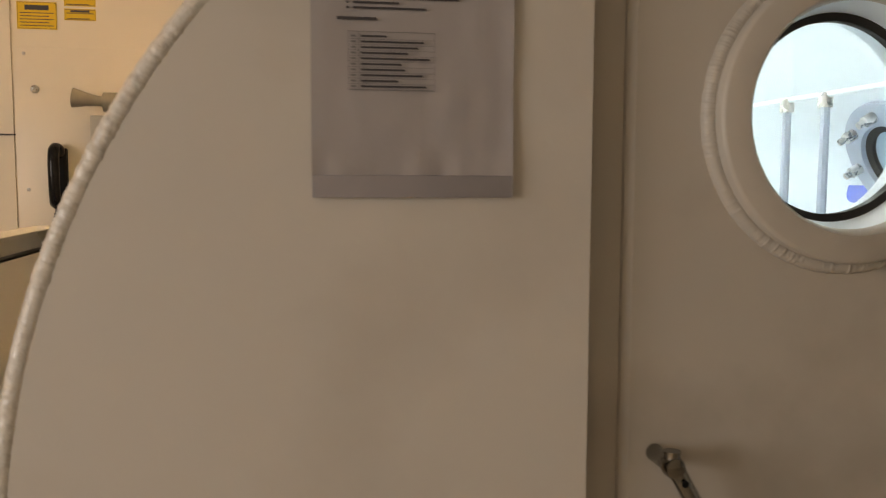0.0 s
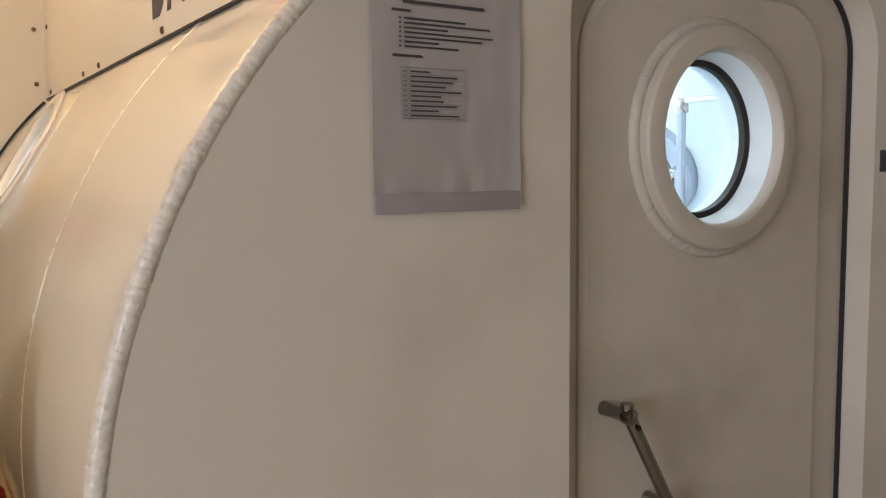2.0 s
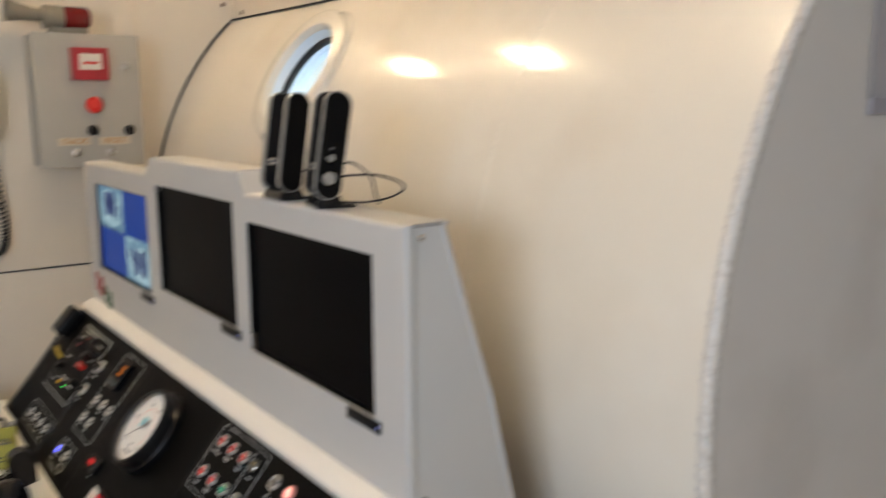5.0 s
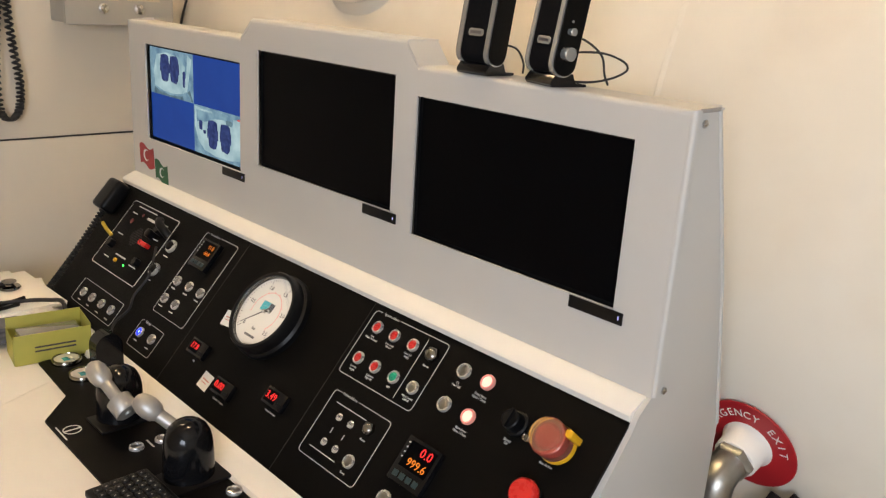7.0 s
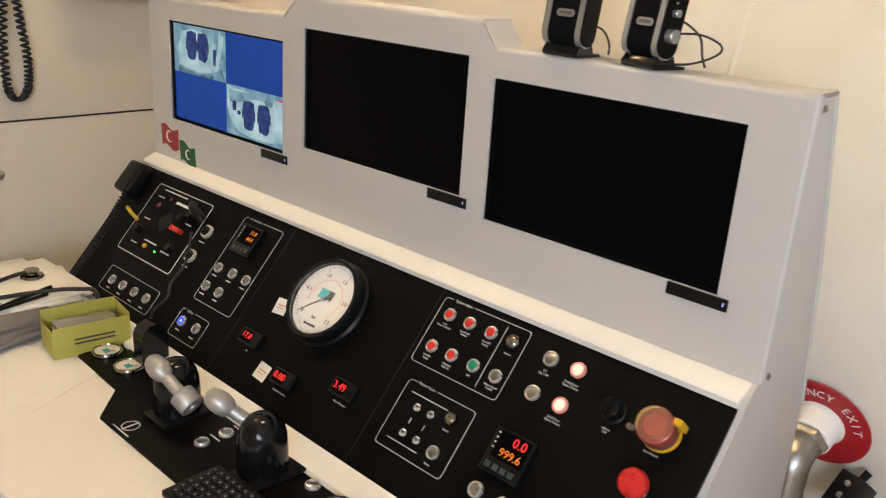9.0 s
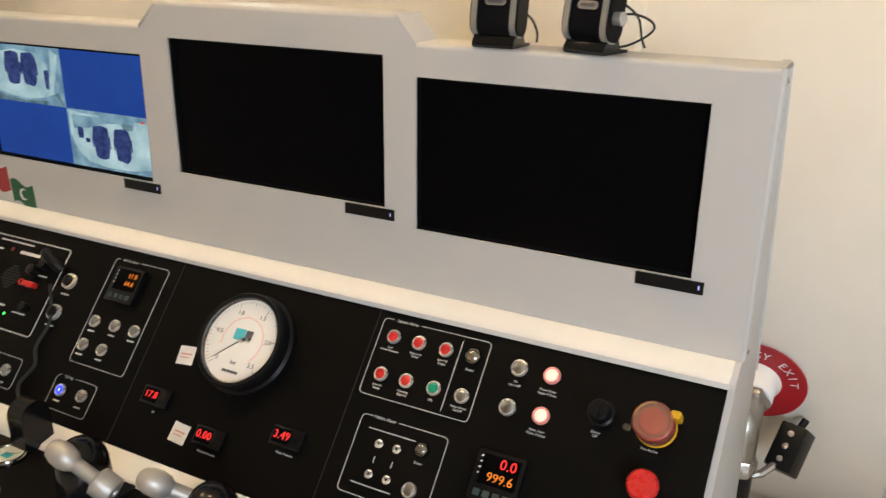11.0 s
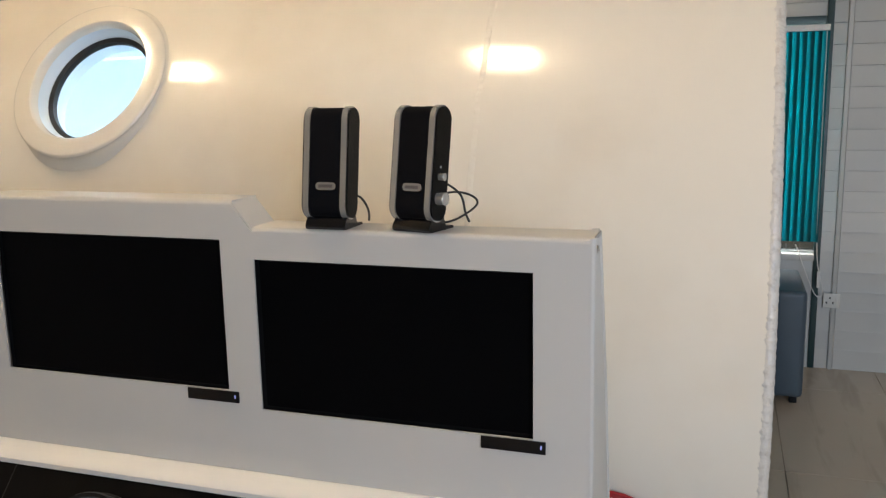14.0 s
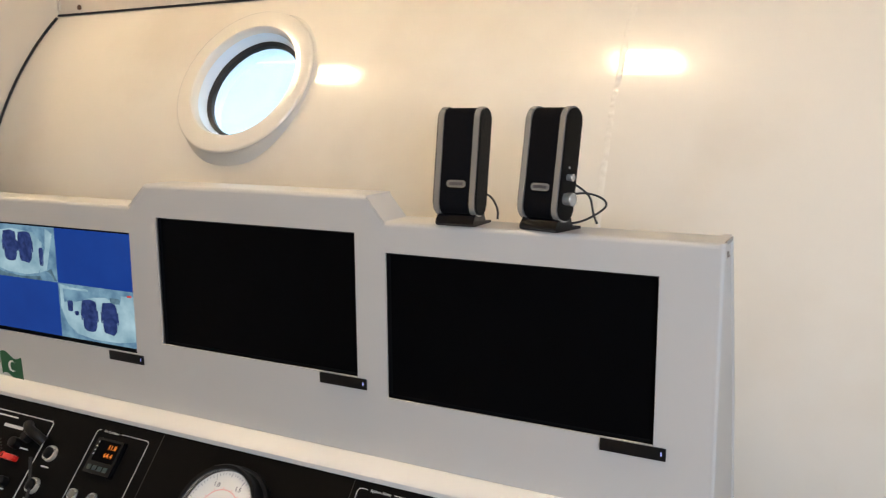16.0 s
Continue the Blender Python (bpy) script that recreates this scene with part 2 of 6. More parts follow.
def curve_points(pts, n=8):
    """A smooth line through points."""
    pts = [Vector(p) for p in pts]
    out = []
    for i in range(len(pts) - 1):
        p0, p1, p2, p3 = pts[max(i - 1, 0)], pts[i], pts[i + 1], pts[min(i + 2, len(pts) - 1)]
        for k in range(n):
            t = k / n
            out.append(0.5 * ((2 * p1) + (p2 - p0) * t + (2 * p0 - 5 * p1 + 4 * p2 - p3) * t * t + (3 * p1 - p0 - 3 * p2 + p3) * t ** 3))
    return out + [pts[-1]]


def prism(poly, z0, z1, m=None, bm=None, bev=0.0):
    """A flat outline (x, y) raised from z0 to z1."""
    bm = bm or bmesh.new()
    m = m if m is not None else Matrix()
    a = [bm.verts.new(m @ Vector((x, y, z0))) for x, y in poly]
    b = [bm.verts.new(m @ Vector((x, y, z1))) for x, y in poly]
    n = len(poly)
    bm.faces.new(a[::-1])
    top = bm.faces.new(b)
    for k in range(n):
        bm.faces.new((a[k], a[(k + 1) % n], b[(k + 1) % n], b[k]))
    if bev:
        bmesh.ops.bevel(bm, geom=list(top.edges), offset=bev, segments=2, affect="EDGES", profile=0.6)
    return bm


def round_rect(x0, x1, y0, y1, r, n=6):
    out = []
    for cx, cy, a0 in ((x1 - r, y1 - r, 0), (x0 + r, y1 - r, 90), (x0 + r, y0 + r, 180), (x1 - r, y0 + r, 270)):
        for k in range(n + 1):
            a = radians(a0 + 90 * k / n)
            out.append((cx + r * math.cos(a), cy + r * math.sin(a)))
    return out


def circle(cx, cy, r, n=48):
    return [(cx + r * math.cos(2 * math.pi * k / n), cy + r * math.sin(2 * math.pi * k / n)) for k in range(n)]


def holed(outer, holes, z0, z1, m=None):
    """A plate with openings through it."""
    bm = bmesh.new()
    m = m if m is not None else Matrix()
    edges = []
    for loop in [outer] + holes:
        vs = [bm.verts.new(m @ Vector((x, y, z0))) for x, y in loop]
        edges += [bm.edges.new((vs[k], vs[(k + 1) % len(vs)])) for k in range(len(vs))]
    f = bmesh.ops.triangle_fill(bm, edges=edges, use_beauty=True, use_dissolve=False)
    faces = [g for g in f["geom"] if isinstance(g, bmesh.types.BMFace)]
    ex = bmesh.ops.extrude_face_region(bm, geom=faces)
    d = m.to_3x3() @ Vector((0, 0, z1 - z0))
    bmesh.ops.translate(bm, verts=[g for g in ex["geom"] if isinstance(g, bmesh.types.BMVert)], vec=d)
    return bm


def outline(poly, w, z0, z1, m=None, bm=None):
    """A thin printed line along a closed outline."""
    bm = bm or bmesh.new()
    m = m if m is not None else Matrix()
    n = len(poly)
    rows = []
    for k in range(n):
        a, p, b = Vector(poly[k - 1]), Vector(poly[k]), Vector(poly[(k + 1) % n])
        d = (b - a).normalized()
        q = Vector((-d.y, d.x)) * w / 2
        rows.append([bm.verts.new(m @ Vector((*(p + s * q), z))) for s, z in ((1, z0), (1, z1), (-1, z1), (-1, z0))])
    for k in range(n):
        a, b = rows[k], rows[(k + 1) % n]
        for i in range(3):
            bm.faces.new((a[i], a[i + 1], b[i + 1], b[i]))
    return bm


def lettering(name, words, size, material, parent, m, thick=0.0003, align="CENTER"):
    """Printed words in the built-in font."""
    c = bpy.data.curves.new(name, "FONT")
    c.body, c.size, c.extrude, c.align_x, c.align_y, c.resolution_u = words, size, thick, align, "CENTER", 2
    o = bpy.data.objects.new(name, c)
    me = bpy.data.meshes.new_from_object(o)
    bpy.data.objects.remove(o)
    me.name = name
    me.materials.clear()
    me.materials.append(material)
    return part(name, me, material, parent, m=m)


def frame_of(origin, u, v):
    u, v = Vector(u).normalized(), Vector(v).normalized()
    w = u.cross(v)
    return Matrix(((u.x, v.x, w.x, origin[0]), (u.y, v.y, w.y, origin[1]), (u.z, v.z, w.z, origin[2]), (0, 0, 0, 1)))


AX, AZ, RAD = 0.717, 1.08, 1.075       # the chamber's axis and outer radius
PY = 1.045                             # front of its end plate
WALL_N = 3.52                          # cladding wall pierced by the chamber

# ---- structure ----
X0, X1, Y0, Y1 = -4.0, 3.62, -3.6, 6.0


def wall_box(name, x0, x1, y0, y1, z0, z1, material=WALLW, bm=None):
    return solid(name, bm or box(x0, x1, y0, y1, z0, z1), material, kind="structure", label="plain painted room wall", category="wall")


# west wall with its window
bm = box(X0 - 0.15, X0, Y0, -2.1, FLOOR, CEIL)
box(X0 - 0.15, X0, 0.1, Y1, FLOOR, CEIL, bm=bm)
box(X0 - 0.15, X0, -2.1, 0.1, FLOOR, 1.2, bm=bm)
box(X0 - 0.15, X0, -2.1, 0.1, 2.4, CEIL, bm=bm)
wall_box("wall_west", 0, 0, 0, 0, 0, 0, bm=bm)
wall_box("wall_south", X0, X1, Y0 - 0.15, Y0, FLOOR, CEIL)
wall_box("wall_north", X0, X1, Y1, Y1 + 0.15, FLOOR, CEIL)
solid("ceiling", box(X0 - 0.15, X1 + 0.15, Y0 - 0.15, Y1 + 0.15, CEIL, CEIL + 0.1), WALLW, "plain white ceiling", "ceiling", "structure")

# floor: grout bed and large marble tiles
GROUT = mat("floor_grout", (0.30, 0.25, 0.19), 0.85, var=0.15, scale=60)
floor = solid("floor", box(X0, X1, Y0, Y1, FLOOR - 0.1, FLOOR - 0.004), GROUT, "beige marble-look tiled floor", "floor", "structure")


def marble():
    m = mat("beige_marble_tile", (0.58, 0.49, 0.385), 0.16, var=0.05, scale=3, island=0.05, rvar=0.04)
    nt = m.node_tree
    n, l = nt.nodes, nt.links
    b = n["Principled BSDF"]
    src = b.inputs["Base Color"].links[0].from_socket
    geo = n.new("ShaderNodeNewGeometry")
    mp = n.new("ShaderNodeMapping")
    mp.inputs["Rotation"].default_value = (0, 0, radians(62))
    mp.inputs["Scale"].default_value = (1.0, 6.0, 1.0)
    l.new(geo.outputs["Position"], mp.inputs["Vector"])
    v = n.new("ShaderNodeTexNoise")
    v.inputs["Scale"].default_value = 1.3
    v.inputs["Detail"].default_value = 6
    v.inputs["Distortion"].default_value = 0.6
    l.new(mp.outputs[0], v.inputs["Vector"])
    mr = n.new("ShaderNodeMapRange")
    mr.inputs[1].default_value, mr.inputs[2].default_value = 0.50, 0.64
    mr.inputs[4].default_value = 0.55
    l.new(v.outputs["Fac"], mr.inputs[0])
    mix = n.new("ShaderNodeMix")
    mix.data_type = "RGBA"
    mix.inputs[7].default_value = (0.42, 0.33, 0.24, 1)
    l.new(mr.outputs[0], mix.inputs[0])
    l.new(src, mix.inputs[6])
    l.new(mix.outputs[2], b.inputs["Base Color"])
    return m


MARBLE = marble()
TILE = mesh_of("tile", box(-0.5985, 0.5985, -0.2985, 0.2985, -0.008, 0, 0.0015, 1), MARBLE)
for i in range(-5, 3):
    for j in range(-7, 9):
        cx, cy = 2.0 + 1.2 * i + 0.6, 0.832 + 0.6 * j + 0.3
        if X0 < cx < X1 + 0.5 and Y0 + 0.2 < cy < Y1:
            part("tile", TILE, MARBLE, floor, m=Matrix.Translation((cx, cy, FLOOR)))

# cladding wall round the chamber (north): left of the chamber, above it, right of it
bm = bmesh.new()
arc = [(AX - (RAD + 0.004) * math.cos(radians(a)), AZ + (RAD + 0.004) * math.sin(radians(a))) for a in range(-88, 47, 3)]
SLOT_X, SLOT_Z = -0.378, 1.222         # an open slot stays between the sheet and the chamber below this height
arc = [p for p in arc if p[0] < -0.02 and p[1] > SLOT_Z + 0.01]
poly = [(-2.6, FLOOR), (SLOT_X, FLOOR), (SLOT_X, SLOT_Z), (arc[0][0], SLOT_Z)] + arc + [(-0.02, arc[-1][1]), (-0.02, 2.46), (-2.6, 2.46)]
prism(poly, -0.03, 0, frame_of((0, WALL_N, 0), (1, 0, 0), (0, 0, 1)), bm)
clad = solid("wall_cladding_end", bm, WALLW, "white cladding wall pierced by the chamber", "wall", "structure")
# cladding above the chamber, facing the console
solid("wall_cladding_side", box(-0.02, 0.0, PY + 0.03, WALL_N, 1.868, 2.46, 0.002), WALLW, "white sheet cladding above the chamber", "wall", "structure")
bm = box(-0.0255, -0.019, PY + 0.03, WALL_N, 1.862, 1.868)
solid("trim", bm, RUBBER, "black rubber seam strip", "trim", "structure")
bm = tube([(AX - (RAD + 0.004) * math.cos(radians(a)), WALL_N - 0.004, AZ + (RAD + 0.004) * math.sin(radians(a))) for a in range(8, 47, 2)], 0.0042, 6)
solid("trim", bm, RUBBER, "black rubber seam round the chamber", "trim", "structure")
# dark edge of the slot and the filler at its top
solid("trim", box(SLOT_X + 0.0005, SLOT_X + 0.005, WALL_N - 0.034, WALL_N + 0.028, FLOOR, 1.10), RUBBER, "dark rubber edge strip of the cladding", "trim", "structure")
solid("trim", box(SLOT_X + 0.0005, -0.3595, WALL_N + 0.002, WALL_N + 0.026, 1.10, SLOT_Z - 0.001), RUBBER, "dark filler strip beside the chamber", "trim", "structure")
# corner strip and seams
solid("trim", box(-0.026, -0.006, WALL_N - 0.012, WALL_N, 1.88, 2.46), WALLW, "white corner strip", "trim", "structure")


def screw_head(x, y, z, direction, r=0.0085, name="screw", label="small rusty screw head in the cladding"):
    m = Matrix.Translation((x, y, z)) @ Vector(direction).to_track_quat("Z", "Y").to_matrix().to_4x4()
    return solid(name, lathe([(0, 0), (r, 0), (r * 0.95, r * 0.35), (r * 0.5, r * 0.6), (0, r * 0.62)], 12), RUST, label, "screw", group="cladding screws", m=m)


for y, z in ((1.88, 1.885), (2.55, 1.885), (2.78, 1.885), (3.42, 1.885), (1.25, 1.885), (3.44, 2.12), (3.44, 2.37)):
    screw_head(-0.021, y, z, (-1, 0, 0))
for x, z in ((-0.055, 1.92), (-0.055, 2.12), (-0.055, 2.34)):
    screw_head(x, WALL_N - 0.001, z, (0, -1, 0))

# east wall: horizontal boards, window opening, teal blind
BOARD = mat("grey_white_board", (0.60, 0.60, 0.57), 0.4, var=0.06, scale=4, bump=0.1, bscale=80, island=0.04)
EASTB = mat("board_shadow_gap", (0.25, 0.25, 0.24), 0.8, var=0.1, scale=20)
bm = box(X1 + 0.02, X1 + 0.14, Y0, 0.60, FLOOR, CEIL)
box(X1 + 0.02, X1 + 0.14, 1.95, Y1, FLOOR, CEIL, bm=bm)
box(X1 + 0.02, X1 + 0.14, 0.60, 1.95, FLOOR, 0.60, bm=bm)
box(X1 + 0.02, X1 + 0.14, 0.60, 1.95, 1.98, CEIL, bm=bm)
east = solid("wall_east", bm, EASTB, "grey-white horizontal boarded wall", "wall", "structure")


def board_mesh(length):
    # a lapped board, thicker at its foot
    return mesh_of("plank", prism([(0, 0.001), (0.020, 0.001), (0.018, 0.012), (0.010, 0.122), (0, 0.122)], 0, length,
                                  frame_of((0, 0, 0), (-1, 0, 0), (0, 0, 1))), BOARD)


B_SHORT, B_LONG, B_UNDER = board_mesh(0.10), board_mesh(3.0), board_mesh(1.33)
for k in range(26):
    z = FLOOR + 0.123 * k
    part("plank", B_LONG, BOARD, east, m=Matrix.Translation((X1 + 0.02, 0.468 - 3.0, z)))
    part("plank", B_SHORT, BOARD, east, m=Matrix.Translation((X1 + 0.02, 0.500, z)))
    if z < 0.5 or z > 1.95:
        part("plank", B_UNDER, BOARD, east, m=Matrix.Translation((X1 + 0.02, 0.612, z)))
solid("trim", box(X1 - 0.012, X1 + 0.02, 0.472, 0.498, FLOOR, CEIL, 0.003), BOARD, "grey-white vertical cover strip", "trim", "structure")
DKGREEN = mat("dark_green_frame", (0.02, 0.05, 0.05), 0.4, var=0.1, scale=20)
win = thing("window_1", "window with dark green frame behind a teal blind", "window", Matrix.Translation((X1, 1.28, 0.6)), kind="structure")
part("window_frame", box(X1 - 0.01, X1 + 0.03, 0.575, 0.612, FLOOR + 0.001, 2.1, 0.003), DKGREEN, win, world=True)
part("window_frame", box(X1 - 0.005, X1 + 0.03, 0.613, 1.95, 1.96, 2.01, 0.003), DKGREEN, win, world=True)
part("window_sill", box(X1 - 0.05, X1 + 0.03, 0.613, 1.95, 0.56, 0.60, 0.004), BOARD, win, world=True)
p = part("pane", box(X1 + 0.07, X1 + 0.076, 0.60, 1.95, 0.60, 1.98), CLEAR, win, world=True)
p.visible_shadow = False


def blind_cloth():
    m = bpy.data.materials.new("teal_blind_cloth")
    m.use_nodes = True
    n, l = m.node_tree.nodes, m.node_tree.links
    out = n["Material Output"]
    b = n["Principled BSDF"]
    b.inputs["Base Color"].default_value = (0.015, 0.16, 0.19, 1)
    b.inputs["Roughness"].default_value = 0.8
    t = n.new("ShaderNodeBsdfTranslucent")
    t.inputs[0].default_value = (0.07, 0.53, 0.60, 1)
    mix = n.new("ShaderNodeMixShader")
    mix.inputs[0].default_value = 0.33
    l.new(b.outputs[0], mix.inputs[1])
    l.new(t.outputs[0], mix.inputs[2])
    l.new(mix.outputs[0], out.inputs[0])
    return m


TEAL = blind_cloth()
blind = thing("vertical_blind", "teal vertical blind of narrow cloth slats in the window", "blind", Matrix.Translation((X1 - 0.05, 1.28, 1.93)))
part("headrail", box(X1 - 0.085, X1 - 0.03, 0.60, 1.98, 1.92, 1.955, 0.003), EDGEW, blind, "white aluminium headrail", world=True)
SLAT = mesh_of("slat", prism([(-0.041, 0.004), (-0.02, -0.001), (0, -0.003), (0.02, -0.001), (0.041, 0.004), (0.041, 0.0048), (0.02, 0.0), (0, -0.002), (-0.02, 0.0), (-0.041, 0.0048)], 0, 1.24), TEAL)
for k in range(33):
    part("slat", SLAT, TEAL, blind, m=Matrix.Translation((0, -0.655 + 0.040 * k, -1.25)) @ pose(0, 0, 0, 0, 0, 68) @ Matrix.Diagonal((0.75, 2.2, 1, 1)))
part("cord", tube(curve_points([(X1 - 0.06, 0.615, 1.93), (X1 - 0.06, 0.61, 1.2), (X1 - 0.06, 0.60, 0.62), (X1 - 0.06, 0.555, 0.38), (X1 - 0.06, 0.59, 0.35), (X1 - 0.06, 0.64, 0.45), (X1 - 0.06, 0.72, 0.66)]), 0.003, 6), EDGEW, blind, world=True)
part("weight", box(X1 - 0.066, X1 - 0.054, 0.575, 0.592, 0.40, 0.50, 0.003), EDGEW, blind, world=True)
sock = thing("wall_socket", "white three-pin wall socket on the boards", "socket", Matrix.Translation((X1, 0.497, 0.315)))
part("faceplate", box(X1 - 0.018, X1 - 0.0125, 0.45, 0.545, 0.268, 0.358, 0.004), EDGEW, sock, world=True)
for y, z in ((0.507, 0.33), (0.525, 0.30), (0.489, 0.30)):
    part("pin_hole", box(X1 - 0.0188, X1 - 0.0178, y - 0.004, y + 0.004, z - 0.006, z + 0.006), BLACK, sock, world=True)
part("rocker_switch", box(X1 - 0.021, X1 - 0.017, 0.463, 0.475, 0.295, 0.325, 0.002), EDGEW, sock, world=True)

# sofa under the window
SOFA = mat("blue_grey_leatherette", (0.07, 0.10, 0.13), 0.38, var=0.1, scale=8, bump=0.25, bscale=120)
sofa = thing("sofa", "blue-grey leatherette sofa under the blind", "sofa", Matrix.Translation((3.2, 1.6, FLOOR)))
for y in (0.72, 2.42):
    for x in (2.95, 3.5):
        part("foot", box(x - 0.02, x + 0.02, y - 0.02 + 0.02, y + 0.04, FLOOR, FLOOR + 0.042, 0.004), BLACK, sofa, world=True)
part("base", box(2.93, 3.54, 0.86, 2.34, FLOOR + 0.04, 0.22, 0.02), SOFA, sofa, world=True)
part("armrest", box(2.90, 3.54, 0.695, 0.86, FLOOR + 0.04, 0.515, 0.03, 3), SOFA, sofa, world=True)
part("armrest", box(2.90, 3.54, 2.34, 2.505, FLOOR + 0.04, 0.515, 0.03, 3), SOFA, sofa, world=True)
part("seat_cushion", box(2.90, 3.40, 0.865, 2.335, 0.22, 0.36, 0.03, 3), SOFA, sofa, world=True)
part("backrest", box(3.38, 3.545, 0.865, 2.335, 0.22, 0.60, 0.04, 3), SOFA, sofa, world=True)

# ceiling downlights in a row over the console
light = thing("ceiling_light", "square warm-white ceiling light panel, switched on", "ceiling light", Matrix.Translation((-0.92, 2.05, CEIL)), group="ceiling lights")
part("frame", holed(round_rect(-0.15, 0.15, -0.15, 0.15, 0.01), [round_rect(-0.125, 0.125, -0.125, 0.125, 0.006)], -0.022, 0.0), EDGEW, light)
part("diffuser", box(-0.124, 0.124, -0.124, 0.124, -0.016, -0.006), LAMPM, light)
for x, y in ((-0.96, 3.68), (-1.0, 4.82)):
    copy_thing(light, Matrix.Translation((x, y, CEIL)))


# ---- the pressure chamber ----
WIN_A, WIN_Y, WIN_R = radians(30.8), 2.594, 0.154
chamber = thing("hyperbaric_chamber", "cream-painted steel cylindrical pressure chamber with portholes and end door", "pressure chamber", Matrix.Translation((AX, 2.8, FLOOR)))
YEND = 5.2


def shell(radius, y0, y1, inward):
    """The round wall, with an opening for the side porthole."""
    bm = bmesh.new()
    nm = []

    def P(a, y):
        v = bm.verts.new((AX - radius * math.cos(a), y, AZ + radius * math.sin(a)))
        s = -1 if inward else 1
        nm.append((-math.cos(a) * s, 0, math.sin(a) * s))
        return v

    def quad(a, b, c, d):
        bm.faces.new((a, b, c, d) if inward else (d, c, b, a))

    def grid(a0, a1, na, ys):
        g = [[P(a0 + (a1 - a0) * i / na, y) for y in ys] for i in range(na + 1)]
        for i in range(na):
            for j in range(len(ys) - 1):
                quad(g[i][j], g[i][j + 1], g[i + 1][j + 1], g[i + 1][j])
    half = 0.24
    da = half / radius
    ya, yb = WIN_Y - half, WIN_Y + half
    ys = [y0 + (y1 - y0) * k / 24 for k in range(25)]
    grid(WIN_A + da, WIN_A - da + 2 * math.pi, 220, ys)
    grid(WIN_A - da, WIN_A + da, 24, [y0 + (ya - y0) * k / 8 for k in range(9)])
    grid(WIN_A - da, WIN_A + da, 24, [yb + (y1 - yb) * k / 14 for k in range(15)])
    n = 96
    rings = []
    for m_ in range(5):
        row = []
        for k in range(n):
            t = 2 * math.pi * k / n + math.pi / 4
            c, s = math.cos(t), math.sin(t)
            q = half / max(abs(c), abs(s))
            r = WIN_R + (q - WIN_R) * m_ / 4
            row.append(P(WIN_A + r * s / radius, WIN_Y + r * c))
        rings.append(row)
    for a, b in zip(rings, rings[1:]):
        for k in range(n):
            quad(b[k], b[(k + 1) % n], a[(k + 1) % n], a[k])
    me = bpy.data.meshes.new("shell")
    bm.to_mesh(me)
    bm.free()
    me.normals_split_custom_set_from_vertices(nm)
    return me


me = shell(RAD, PY + 0.016, YEND, False)
me.materials.append(CREAM)
part("shell", me, CREAM, chamber, "glossy cream steel shell", world=True)
me = shell(RAD - 0.03, PY + 0.16, YEND, True)
me.materials.append(WHITE_IN)
part("lining", me, WHITE_IN, chamber, "white inner lining", world=True)
part("end_cap", lathe([(0, 0), (RAD, 0), (RAD, 0.02), (0, 0.02)], 96, frame_of((AX, YEND, AZ), (1, 0, 0), (0, 0, 1)) @ pose(0, 0, -0.02)), CREAM, chamber, world=True)
for y in (1.5, 4.2):
    poly = [(AX - 0.7, FLOOR), (AX + 0.7, FLOOR)] + [(AX + (RAD + 0.001) * math.sin(radians(a)), AZ - (RAD + 0.001) * math.cos(radians(a))) for a in range(36, -37, -4)]
    part("saddle", prism(poly, 0, 0.12, frame_of((0, y, 0), (1, 0, 0), (0, 0, 1))), PLATE, chamber, world=True)

# end plate with the door opening
PLATE_M = frame_of((0, PY, 0), (1, 0, 0), (0, 0, 1))     # local: x right, y up, z towards the room
OPEN = round_rect(0.378, 1.222, 0.12, 1.965, 0.15, 10)
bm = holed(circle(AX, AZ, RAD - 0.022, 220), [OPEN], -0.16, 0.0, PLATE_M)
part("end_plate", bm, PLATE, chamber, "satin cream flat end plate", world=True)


def rough_ring(big, small, lumps, seed, m, n=900, seg=8, squash=1.0, amp=0.32, ripple=0.0):
    """A weld bead with uneven ripples."""
    bm = bmesh.new()
    rows = []
    for k in range(n):
        a = 2 * math.pi * k / n
        row = []
        lump = noise.noise(Vector((math.cos(a) * lumps, math.sin(a) * lumps, seed)))
        for j in range(seg):
            b = 2 * math.pi * j / seg
            d = noise.noise(Vector((math.cos(a) * lumps * 2.2, math.sin(a) * lumps * 2.2, seed + 3 + 2 * math.sin(b))))
            r = small * (1 + amp * lump + amp * 0.8 * d + ripple * math.sin(a * 190 + 3 * lump) * max(0.0, 0.4 + lump * 2))
            row.append(bm.verts.new(m @ Vector(((big + r * math.cos(b)) * math.cos(a), (big + r * math.cos(b)) * math.sin(a), r * squash * math.sin(b)))))
        rows.append(row)
    for k in range(n):
        a, b = rows[k], rows[(k + 1) % n]
        for j in range(seg):
            bm.faces.new((a[j], a[(j + 1) % seg], b[(j + 1) % seg], b[j]))
    return bm


part("weld_bead", rough_ring(RAD - 0.0140, 0.0150, 95, 1.0, PLATE_M @ Matrix.Translation((AX, AZ, -0.0125)), 3600, seg=12, amp=0.085), WELD, chamber, "lumpy painted weld round the end plate", world=True)
